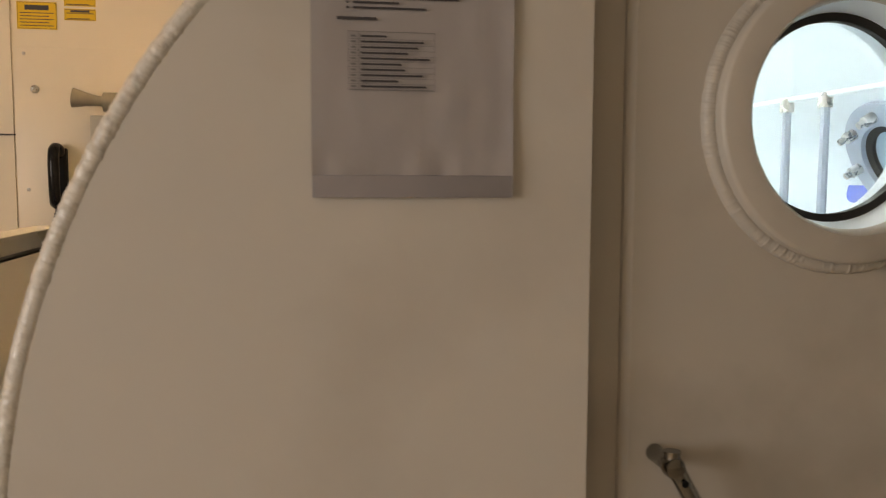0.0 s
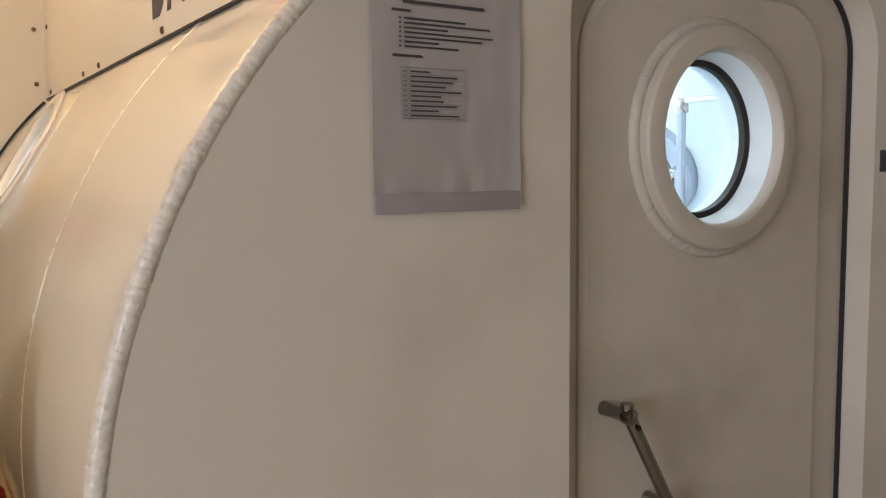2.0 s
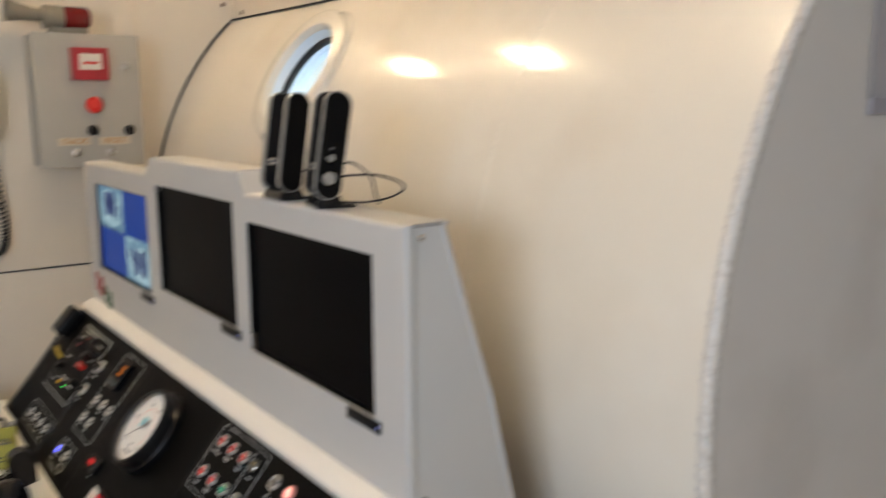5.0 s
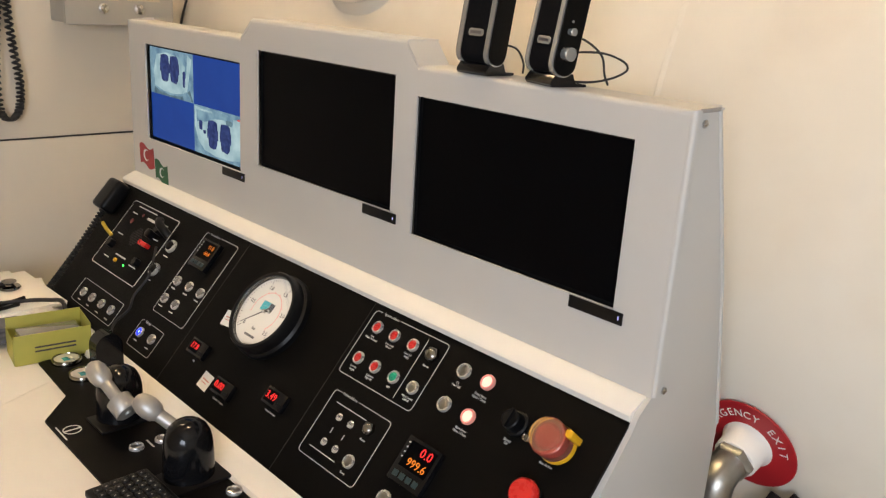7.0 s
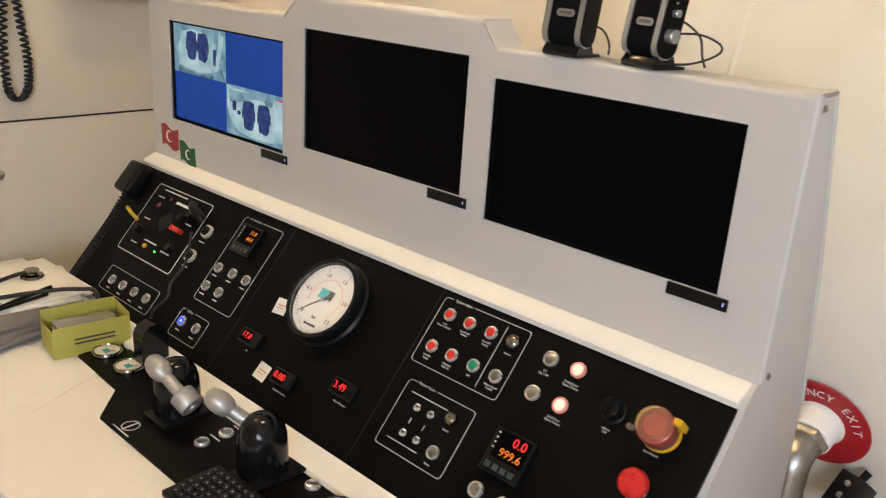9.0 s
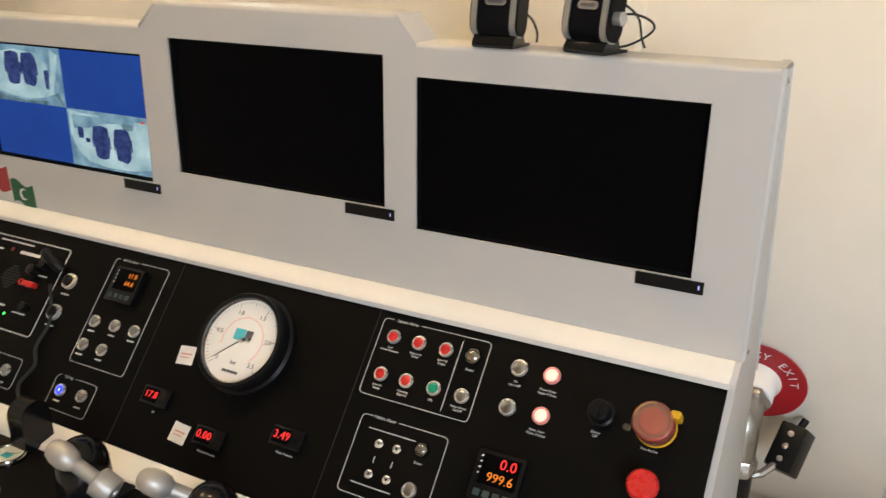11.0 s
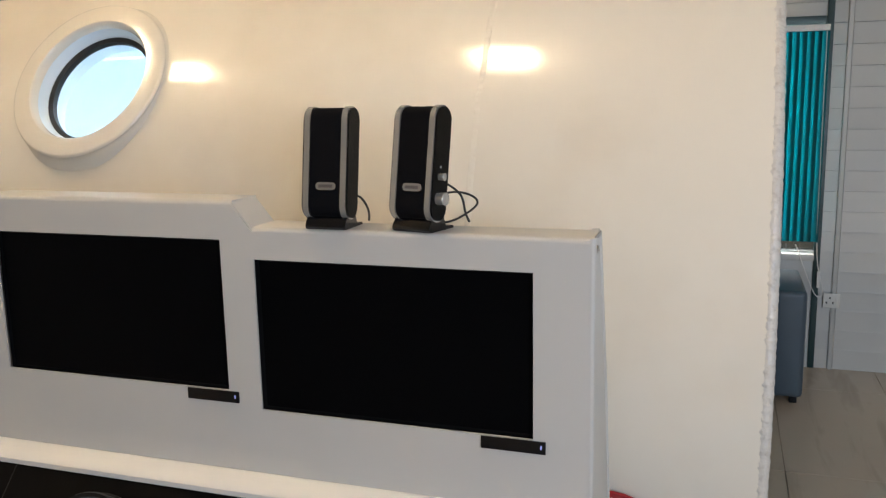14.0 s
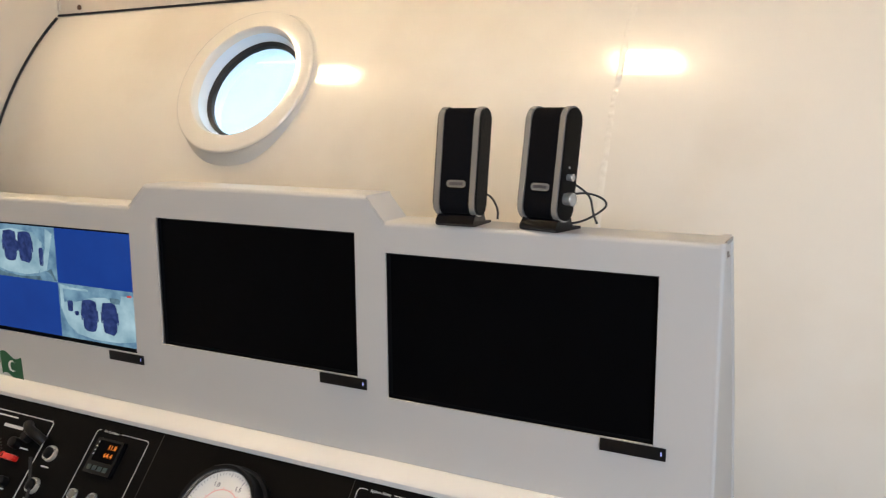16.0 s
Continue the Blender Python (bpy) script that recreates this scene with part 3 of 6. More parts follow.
# weld seam round the shell
bm = bmesh.new()
rows = []
for k in range(700):
    a = radians(-60 + 110 * k / 699)
    row = []
    for j in range(6):
        b = math.pi * j / 5
        r = 0.0042 * max(0.05, 0.55 + 0.6 * noise.noise(Vector((k * 0.012, 0, 2.0))) + 0.8 * noise.noise(Vector((k * 0.25, j * 0.7, 4.0))))
        rr = RAD + r * math.sin(b) * 0.75 - 0.0004
        row.append(bm.verts.new((AX - rr * math.cos(a), 1.618 + 0.007 * math.cos(b) + 0.002 * noise.noise(Vector((k * 0.03, 0, 9))), AZ + rr * math.sin(a))))
    rows.append(row)
for a, b in zip(rows, rows[1:]):
    for j in range(5):
        bm.faces.new((a[j], a[j + 1], b[j + 1], b[j]))
part("weld_seam", bm, RINGP, chamber, "painted-over circumferential weld", world=True)


def porthole(m, ro, ri, proud, deep, parent, paint, weld, ripple, toe):
    """A thick round window: painted flange, weld, gasket and pane. Local z points outwards; toe: width of the fillet at its foot."""
    foot = [(ro, -0.05)]
    rim = [(ro, proud - 0.006), (ro - 0.002, proud - 0.002), (ro - 0.006, proud), (ri + 0.004, proud), (ri, proud - 0.004)]
    back = [(ri - 0.004, proud - 0.02), (ri + 0.004, -deep), (ri + 0.004, -deep - 0.06), (ro - 0.004, -deep - 0.06)]
    if toe:
        foot = [(ro - 0.01, proud - 0.070), (ro + toe * 1.6, proud - 0.040), (ro + toe * 0.7, proud - 0.030), (ro + toe * 0.1, proud - 0.022), (ro - 0.003, proud - 0.015), (ro - 0.003, proud - 0.010)]
    e = part("porthole", lathe(foot + rim + back, 96, closed=True), paint, parent, "thick painted porthole flange", m=WORLD_OF[parent].inverted() @ m)
    if weld:
        part("weld_bead", rough_ring(ro + 0.004, weld, 30, 2.0, Matrix.Translation((0, 0, 0.001)), 1500, seg=12, amp=0.07, ripple=ripple), paint, e, "rippled weld round the flange")
    part("gasket", lathe([(ri - 0.011, -deep + 0.016), (ri - 0.023, -deep + 0.012), (ri - 0.023, -deep - 0.002), (ri - 0.011, -deep - 0.002)], 64, closed=True), RUBBER, e, "black rubber gasket")
    # white here puts the chamber's inner light into the sleeve's colour
    part("sleeve", lathe([(ri - 0.004, proud - 0.021), (ri - 0.012, -deep + 0.02), (ri - 0.012, -deep - 0.05), (ri + 0.003, -deep - 0.05), (ri + 0.003, proud - 0.03)], 96, closed=True), WHITE_IN, e, "inner sleeve, coloured white for the chamber light on it")
    g = part("pane", disc(ri - 0.0125, 0.012, 64, m=Matrix.Translation((0, 0, -deep - 0.016))), CLEAR, e, "clear acrylic pane")
    g.visible_shadow = False
    return e


na = Vector((-math.cos(WIN_A), 0, math.sin(WIN_A)))
wm = frame_of(Vector((AX, WIN_Y, AZ)) + na * (RAD + 0.0), (0, -1, 0), (math.sin(WIN_A), 0, math.cos(WIN_A)))
porthole(wm, 0.209, 0.158, 0.018, 0.045, chamber, RINGP, 0, 0, 0.011)

# door in the end plate
door = thing("chamber_door", "cream steel chamber door with porthole and chrome pull handle, closed", "door", Matrix.Translation((0.77, 1.085, 0.12)))
DOOR_M = frame_of((0, 1.085, 0), (1, 0, 0), (0, 0, 1))
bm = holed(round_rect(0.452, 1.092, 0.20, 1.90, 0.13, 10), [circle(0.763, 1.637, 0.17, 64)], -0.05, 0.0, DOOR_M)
part("door_face", bm, DOORP, door, "worn satin cream door face, darkened for the recess shade", world=True)
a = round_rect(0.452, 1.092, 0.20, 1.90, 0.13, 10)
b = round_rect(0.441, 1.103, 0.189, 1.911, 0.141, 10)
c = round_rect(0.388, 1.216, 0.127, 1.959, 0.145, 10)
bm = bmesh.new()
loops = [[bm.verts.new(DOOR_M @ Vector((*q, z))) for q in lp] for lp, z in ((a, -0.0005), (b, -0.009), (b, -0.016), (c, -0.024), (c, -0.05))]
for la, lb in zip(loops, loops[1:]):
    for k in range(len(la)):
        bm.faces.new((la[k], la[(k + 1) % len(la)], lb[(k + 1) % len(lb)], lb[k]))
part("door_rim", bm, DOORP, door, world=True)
bm = outline(round_rect(0.386, 1.218, 0.125, 1.961, 0.147, 10), 0.004, -0.05, -0.014, DOOR_M)
part("door_seal", bm, RUBBER, door, "black rubber door seal", world=True)
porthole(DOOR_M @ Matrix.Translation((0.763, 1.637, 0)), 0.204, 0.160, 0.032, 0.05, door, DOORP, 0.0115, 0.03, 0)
hb = part("door_handle", tube([(0.489, 1.027, 1.195), (0.489, 1.027, 1.18), (0.600, 1.027, 0.985), (0.608, 1.027, 0.971)], 0.0115, 16), CHROME, door, "chrome pull handle", world=True)
for x, z in ((0.490, 1.174), (0.598, 0.991)):
    part("standoff", lathe([(0, 0.0), (0.0125, 0.0), (0.0125, 0.004), (0.012, 0.006), (0.012, 0.048), (0.0145, 0.052), (0.0155, 0.060), (0.013, 0.070), (0, 0.073)], 24,
                           frame_of((x, 1.085, z), (1, 0, 0), (0, 0, 1))), CHROME, hb, world=True)
    part("set_screw", lathe([(0, 0), (0.005, 0), (0.005, 0.002), (0, 0.002)], 12, frame_of((x + 0.012, 1.014, z - 0.02), (1, 0, 0), (0, 0, 1))), BLACK, hb, world=True)

# inside the chamber, seen through the portholes
for x in (0.42, 1.02):
    zc = AZ + math.sqrt((RAD - 0.03) ** 2 - (x - AX) ** 2) - 0.035
    tl = thing("tube_light", "lit white tube light inside the chamber", "tube light", Matrix.Translation((x, 3.0, zc)), group="chamber tube lights")
    part("tube", tube([(0, -1.6, 0), (0, 1.8, 0)], 0.018, 12), TUBEM, tl)
    for y in (-1.6, 0.1, 1.8):
        part("clip", box(-0.02, 0.02, y - 0.02, y + 0.02, 0.016, 0.05, 0.002), EDGEW, tl)
na2 = Vector((math.cos(radians(30)), 0, math.sin(radians(30))))
fm = frame_of(Vector((AX, 2.06, AZ)) + na2 * (RAD - 0.03), (0, -1, 0), (math.sin(radians(30)), 0, -math.cos(radians(30))))
if (fm.to_3x3() @ Vector((0, 0, 1))).dot(na2) > 0:
    fm = fm @ Matrix.Diagonal((-1, 1, 1, 1)) @ pose(0, 0, 0, 0, 180, 0)
CHGREY = mat("grey_inner_flange", (0.34, 0.40, 0.50), 0.4, var=0.08, scale=20)
fl = thing("inner_porthole", "grey bolted porthole flange on the inner wall", "porthole", fm)
part("flange", lathe([(0.19, -0.01), (0.19, 0.035), (0.18, 0.04), (0.125, 0.04), (0.12, 0.03), (0.12, -0.01)], 64, closed=True), CHGREY, fl)
part("gasket", lathe([(0.12, 0.0), (0.12, 0.028), (0.10, 0.024), (0.10, 0.0)], 48, closed=True), RUBBER, fl)
part("pane", disc(0.10, 0.012, 48), mat("pale_blue_pane", (0.40, 0.56, 0.72), 0.2, var=0.05, scale=8), fl)
for k in range(8):
    t = 2 * math.pi * k / 8
    part("bolt", lathe([(0, 0), (0.016, 0), (0.016, 0.03), (0.010, 0.034), (0.010, 0.05), (0, 0.052)], 10, Matrix.Translation((0.153 * math.cos(t), 0.153 * math.sin(t), 0.04))), STEEL, fl)
BLUEINK = mat("blue_sticker", (0.03, 0.08, 0.40), 0.4, var=0.05, scale=30)
pr = thing("pipe_rail", "white-painted pipework along the inner chamber wall", "pipe", Matrix.Translation((1.35, 2.4, 1.8)))
part("sticker", disc(0.06, 0.002, 32, m=frame_of((1.66, 2.30, 1.535), (0, 1, 0), (0.45, 0, 0.89))), BLUEINK, pr, "round blue sticker", world=True)
part("rail", tube([(1.42, 1.35, 1.78), (1.42, 4.4, 1.78)], 0.009, 10), WHITE_IN, pr, world=True)
for y in (1.75, 2.135, 2.32, 2.75, 3.2):
    part("dropper", tube([(1.42, y, 1.78), (1.42, y, 0.42)], 0.013, 8), CHGREY, pr, world=True)
    part("joint", lathe([(0, -0.02), (0.02, -0.02), (0.02, 0.02), (0, 0.02)], 12, Matrix.Translation((1.42, y, 1.765))), STEEL, pr, world=True)

# ---- the control console ----
CF = -0.706                                               # front of the screen panel
SCR_M = frame_of((CF, 0, 0), (0, -1, 0), (0, 0, 1))       # local: x = -y, y = z, z towards the operator
ANG = radians(49)
PAN_M = frame_of((-0.738, 0, 0.915), (0, -1, 0), (math.cos(ANG), 0, math.sin(ANG)))   # sloped panel; local x = -y, y up the slope
CY0, CY1 = 1.322, 3.085
DESK = 0.610

console = thing("control_console", "white steel control console with black instrument panel and three screens", "console", Matrix.Translation((-0.7, 2.2, FLOOR)))
CE = CY0 - 0.002
top = [(-CE, 0.946), (-CE, 1.367), (-1.872, 1.367), (-1.908, 1.410), (-2.440, 1.410), (-2.487, 1.364), (-CY1 + 0.001, 1.364), (-CY1 + 0.001, 0.946)]
S1, S2, S3 = (-2.985, -2.490, 1.058, 1.316), (-2.414, -1.934, 1.090, 1.352), (-1.872, -1.403, 1.061, 1.321)
rect = lambda s, g=0.0: [(s[0] - g, s[2] - g), (s[1] + g, s[2] - g), (s[1] + g, s[3] + g), (s[0] - g, s[3] + g)]
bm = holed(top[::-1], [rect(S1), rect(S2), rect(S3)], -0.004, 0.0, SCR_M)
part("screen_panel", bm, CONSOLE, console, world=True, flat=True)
# rounded top fold, running back
for y0, y1, z in ((CY0 - 0.006, 1.872, 1.375), (1.908, 2.440, 1.418), (2.487, CY1, 1.372)):
    m = frame_of((CF, 0, z), (1, 0, 0), (0, 0, 1))
    pts = [(0.008 - 0.008 * math.cos(radians(t)), -0.008 + 0.008 * math.sin(radians(t))) for t in range(0, 91, 15)] + [(0.080, 0.0), (0.080, -0.003), (0.009, -0.004), (0.004, -0.008)]
    part("top_fold", prism(pts, -y1, -y0, frame_of((CF, 0, z), (1, 0, 0), (0, 0, 1))), CONSOLE, console, world=True)
for (ya, za), (yb, zb) in (((1.872, 1.375), (1.908, 1.418)), ((2.487, 1.375), (2.440, 1.418))):
    d = Vector((0, yb - ya, zb - za))
    m = frame_of((CF + 0.0005, ya, za - 0.004), (1, 0, 0), d)
    part("top_fold", prism([(0, 0), (0.076, 0), (0.076, d.length), (0, d.length)], -0.0015, 0.0015, m), CONSOLE, console, world=True)
# front sheet wrapping round the corner as a lip, and along the back slope
corner = [(CF, CY0 - 0.0022), (CF, CY0 - 0.004)] + [(CF + 0.006 - 0.006 * math.cos(radians(t)), CY0 - 0.004 - 0.006 * math.sin(radians(t))) for t in range(15, 91, 15)] + [(CF + 0.014, CY0 - 0.010), (CF + 0.014, CY0 - 0.0075), (CF + 0.006, CY0 - 0.0075), (CF + 0.0035, CY0 - 0.004), (CF + 0.0035, CY0 - 0.0022)]
part("corner_fold", prism(corner, 0.947, 1.3745), CONSOLE, console, world=True)
LIP = mat("scuffed_lip_edge", (0.30, 0.29, 0.27), 0.5, var=0.3, scale=60)
for (xa, za), (xb, zb) in (((-0.640, 1.376), (-0.546, 1.096)), ((-0.546, 1.096), (-0.480, 0.83))):
    d = Vector((xb - xa, 0, zb - za))
    part("back_lip", box(-0.003, 0.003, -0.003, 0.0015, 0, d.length, 0.001, m=frame_of((xa, CY0 - 0.006, za), Vector((0, 1, 0)).cross(d), (0, 1, 0))), CONSOLE, console, world=True)
part("top_lip", box(-0.692, -0.640, CY0 - 0.009, CY0 - 0.0062, 1.3705, 1.3765, 0.001), LIP, console, "scuffed grey edge of the top sheet", world=True)
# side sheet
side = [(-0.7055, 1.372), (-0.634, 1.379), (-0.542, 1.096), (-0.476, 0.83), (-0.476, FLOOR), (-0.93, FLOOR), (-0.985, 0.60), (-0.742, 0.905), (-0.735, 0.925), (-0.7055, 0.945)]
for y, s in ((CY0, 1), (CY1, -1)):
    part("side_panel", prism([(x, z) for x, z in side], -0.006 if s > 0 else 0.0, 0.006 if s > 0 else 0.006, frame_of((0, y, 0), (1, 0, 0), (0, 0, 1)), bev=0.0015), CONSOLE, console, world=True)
for y, z in ((CY0 - 0.006, 1.355), (CY0 - 0.006, 0.951)):
    part("screw", lathe([(0, 0), (0.006, 0), (0.006, 0.003), (0.003, 0.005), (0, 0.005)], 12, frame_of((-0.676, y, z), (1, 0, 0), (0, 0, 1))), STEEL, console, world=True)
# back of the cabinet
part("back_panel", prism([(-0.640, 1.36), (-0.548, 1.09), (-0.483, 0.83), (-0.483, FLOOR), (-0.487, FLOOR), (-0.487, 0.83), (-0.552, 1.09), (-0.644, 1.36)], -CY1 + 0.01, -CY0 - 0.007, frame_of((0, 0, 0), (1, 0, 0), (0, 0, 1))), CONSOLE, console, world=True)
# ledges and the sloped panel
lm = frame_of((0, 0, 0), (1, 0, 0), (0, 0, 1))
part("ledge", prism([(-0.7045, 0.925), (-0.7045, 0.9455), (-0.7075, 0.945), (-0.713, 0.942), (-0.741, 0.930), (-0.7445, 0.925), (-0.743, 0.915)], -CY1, -CY0 - 0.003, lm), EDGEW, console, "white folded ledge", world=True)
PAN_L = 0.382
part("instrument_panel", prism([(-CY1, 0.008), (-CY1, -PAN_L), (-CY0 - 0.004, -PAN_L), (-CY0 - 0.004, 0.008)], -0.006, 0.0, PAN_M), BLACKP, console, "black sloped instrument panel", world=True)
part("ledge", prism([(-0.990, 0.635), (-0.998, 0.632), (-1.040, 0.622), (-1.046, 0.612), (-0.985, 0.606)], -CY1, -CY0 - 0.003, lm), EDGEW, console, "white folded ledge", world=True)
for y in (2.386, 1.921):
    part("panel_joint", box(-y - 0.0006, -y + 0.0006, -PAN_L, 0.006, 0.0, 0.0004, m=PAN_M), mat("joint_grey", (0.018, 0.017, 0.016), 0.5), console, world=True)

# screens behind their openings
def screen(s, lit):
    t = thing("monitor", "flat screen in the console, showing two camera views" if lit else "flat screen in the console, switched off", "monitor",
              SCR_M @ Matrix.Translation((s[0], s[2], -0.012)), group="console screens")
    w, h = s[1] - s[0], s[3] - s[2]
    part("bezel", box(-0.008, w + 0.008, -0.012, h + 0.008, -0.03, -0.0035), BLACK, t)
    part("display", box(0.004, w - 0.004, 0.004, h - 0.004, -0.0034, 0.0), SCREEN, t, flat=True)
    part("control_strip", box(w - 0.082, w + 0.020, -0.021, -0.001, 0.0125, 0.0155, 0.0008), BLACK, t, "black control strip")
    part("power_led", box(w + 0.012, w + 0.014, -0.013, -0.007, 0.0155, 0.0160), mat("power_led", (0.3, 0.3, 0.6), emit=(0.4, 0.45, 1.0), power=0.7), t)
    return t


m1 = screen(S1, True)
screen(S2, False)
screen(S3, False)
# what the lit screen shows
def glow(name, dark, light, scale, power=1.0):
    """A patch of lit screen with the mottled tone of a camera picture."""
    m = mat(name, (0.0, 0.0, 0.0), 0.3, emit=light, power=power, spec=0.04)
    n, l = m.node_tree.nodes, m.node_tree.links
    tc = n.new("ShaderNodeTexCoord")
    nz = n.new("ShaderNodeTexNoise")
    nz.inputs["Scale"].default_value = scale
    nz.inputs["Detail"].default_value = 4.0
    l.new(tc.outputs["Object"], nz.inputs["Vector"])
    mr = n.new("ShaderNodeMapRange")
    mr.inputs[1].default_value, mr.inputs[2].default_value = 0.35, 0.65
    l.new(nz.outputs["Fac"], mr.inputs[0])
    mx = n.new("ShaderNodeMix")
    mx.data_type = "RGBA"
    mx.inputs[6].default_value, mx.inputs[7].default_value = (*dark, 1), (*light, 1)
    l.new(mr.outputs[0], mx.inputs[0])
    l.new(mx.outputs[2], n["Principled BSDF"].inputs["Emission Color"])
    return m


SBLUE = glow("screen_blue", (0.010, 0.040, 0.22), (0.013, 0.052, 0.26), 5)
SPALE = glow("screen_pale", (0.20, 0.32, 0.37), (0.42, 0.56, 0.58), 14)
SGREY = glow("screen_grey", (0.09, 0.17, 0.25), (0.20, 0.33, 0.40), 30)
SDIM = glow("screen_dim", (0.05, 0.09, 0.12), (0.12, 0.20, 0.24), 45)
SNAVY = glow("screen_navy", (0.012, 0.022, 0.09), (0.035, 0.055, 0.17), 70)
SRED = mat("screen_red", (0.0, 0.0, 0.0), 0.3, emit=(0.6, 0.06, 0.05), power=1.0, spec=0.04)
W1, H1 = S1[1] - S1[0], S1[3] - S1[2]
part("picture_ground", box(0.006, W1 - 0.006, 0.006, H1 - 0.006, 0.0, 0.0006), SBLUE, m1, "blue screen ground", flat=True)


def shape(name, poly, layer, material):
    part(name, prism(poly, 0.0006, 0.0006 + 0.0003 * layer, Matrix.Translation((0, 0, 0))), material, m1, flat=True)


def ragged(cx, cy, w, h, seed):
    """A tall soft-cornered outline with an uneven edge, like a seat seen by a small camera."""
    out = []
    for k in range(28):
        a = 2 * math.pi * k / 28
        c, d = math.cos(a), math.sin(a)
        q = 1.0 + 0.10 * noise.noise(Vector((2.2 * c, 2.2 * d, seed)))
        out.append((cx + w * q * math.copysign(abs(c) ** 0.55, c) * (1.0 + 0.12 * d), cy + h * q * math.copysign(abs(d) ** 0.5, d)))
    return out


def quadrant(x0, y0, w, h, upper):
    q = lambda pts: [(x0 + w * a, y0 + h * b) for a, b in pts]
    shape("camera_view", q([(0, 0), (1, 0), (1, 1), (0, 1)]), 1, SGREY)
    if upper:
        shape("camera_view", q([(0.10, 0.18), (0.30, 0.10), (0.55, 0.08), (0.74, 0.13), (0.80, 0.30), (0.82, 0.70), (0.70, 0.88), (0.40, 0.93), (0.16, 0.86), (0.09, 0.5)]), 2, SPALE)
        shape("floor_shape", q([(0.08, 0.0), (0.78, 0.0), (0.76, 0.08), (0.50, 0.04), (0.25, 0.07), (0.10, 0.14)]), 3, SDIM)
        shape("door_shape", q([(0.76, 0.14), (0.86, 0.20), (0.97, 0.88), (0.88, 0.97), (0.86, 0.60)]), 3, SPALE)
        shape("door_shape", q([(0.86, 0.18), (0.90, 0.16), (0.96, 0.02), (0.99, 0.02), (0.92, 0.24)]), 4, SDIM)
        seats, yc = (0.36, 0.58), 0.60
        shape("seat_shape", q(ragged(0.80, 0.44, 0.030, 0.17, 5.0)), 3, SNAVY)
    else:
        shape("camera_view", q([(0.02, 0.98), (0.02, 0.55), (0.10, 0.25), (0.22, 0.10), (0.45, 0.04), (0.75, 0.05), (0.97, 0.12), (0.98, 0.92), (0.60, 0.88), (0.30, 0.92)]), 2, SPALE)
        shape("wall_shape", q([(0.06, 0.94), (0.07, 0.66), (0.26, 0.70), (0.42, 0.80), (0.62, 0.84), (0.80, 0.74), (0.82, 0.90), (0.60, 0.96), (0.30, 0.97)]), 3, SGREY)
        seats, yc = (0.40, 0.66), 0.47
        shape("seat_shape", q(ragged(0.15, 0.60, 0.035, 0.10, 5.0)), 4, SNAVY)
        shape("seat_shape", q(ragged(0.23, 0.48, 0.025, 0.04, 6.0)), 4, SNAVY)
        shape("seat_shape", q(ragged(0.74, 0.80, 0.06, 0.05, 7.0)), 4, SDIM)
        shape("caption_bar", q([(0.06, 0.905), (0.40, 0.905), (0.40, 0.94), (0.06, 0.94)]), 5, SPALE)
        shape("lamp_mark", q([(0.90, 0.90), (0.95, 0.90), (0.95, 0.93), (0.90, 0.93)]), 5, SRED)
    for k, cx in enumerate(seats):
        shape("seat_shape", q(ragged(cx, yc, 0.095, 0.29, 1.0 + k)), 5, SNAVY)
        shape("arm_shape", q([(cx + 0.10, yc - 0.10), (cx + 0.112, yc - 0.08), (cx + 0.110, yc + 0.12), (cx + 0.095, yc + 0.11)]), 5, SNAVY)
        shape("arm_shape", q([(cx - 0.10, yc - 0.10), (cx - 0.112, yc - 0.08), (cx - 0.110, yc + 0.10), (cx - 0.095, yc + 0.09)]), 5, SNAVY)


quadrant(0.006, H1 / 2, W1 / 2 - 0.006, H1 / 2 - 0.006, True)
quadrant(W1 / 2, 0.006, W1 / 2 - 0.006, H1 / 2 - 0.006, False)

# ---- instruments on the sloped panel (y along the console, s down the slope) ----
INV_C = WORLD_OF[console].inverted()


def PN(y, s, h=0.0, turn=0):
    return INV_C @ PAN_M @ Matrix.Translation((-y, -s, h)) @ pose(0, 0, 0, 0, 0, turn)


def print_text(words, y, s, size=0.0062):
    lettering("lettering", words, size, INK, console, PN(y, s, 0.0006))


BEZEL = mesh_of("push_button", lathe([(0.0093, 0.0), (0.0126, 0.0), (0.0126, 0.003), (0.0116, 0.0055), (0.0096, 0.006), (0.0093, 0.004)], 24, closed=True), BEZ)
BEZEL_LIT = BEZEL.copy()
BEZEL_LIT.materials[0] = PINKB


def cap_mesh(name, material, h=0.0045):
    return mesh_of(name, lathe([(0, 0), (0.0092, 0), (0.0092, h - 0.0008), (0.0082, h), (0, h + 0.0004)], 20), material)


CAPS = {"red": cap_mesh("cap", REDB), "green": cap_mesh("cap", GREENB), "steel": cap_mesh("cap", mat("grey_steel_cap", (0.34, 0.33, 0.31), 0.3, 1.0, var=0.15, scale=120)), "lit": cap_mesh("cap", LED_W), "blue": cap_mesh("cap", LED_B)}


def button(y, s, kind, size=1.0):
    b = part("push_button", BEZEL_LIT if kind == "lit" else BEZEL, CHROME, console, {"red": "chrome-ringed red alarm lamp", "green": "chrome-ringed green lamp", "steel": "round steel push button",
                                                     "lit": "round push button, lit", "blue": "round push button, lit blue"}[kind], m=PN(y, s) @ Matrix.Scale(size, 4))
    part("cap", CAPS[kind], STEEL, b)
    return b


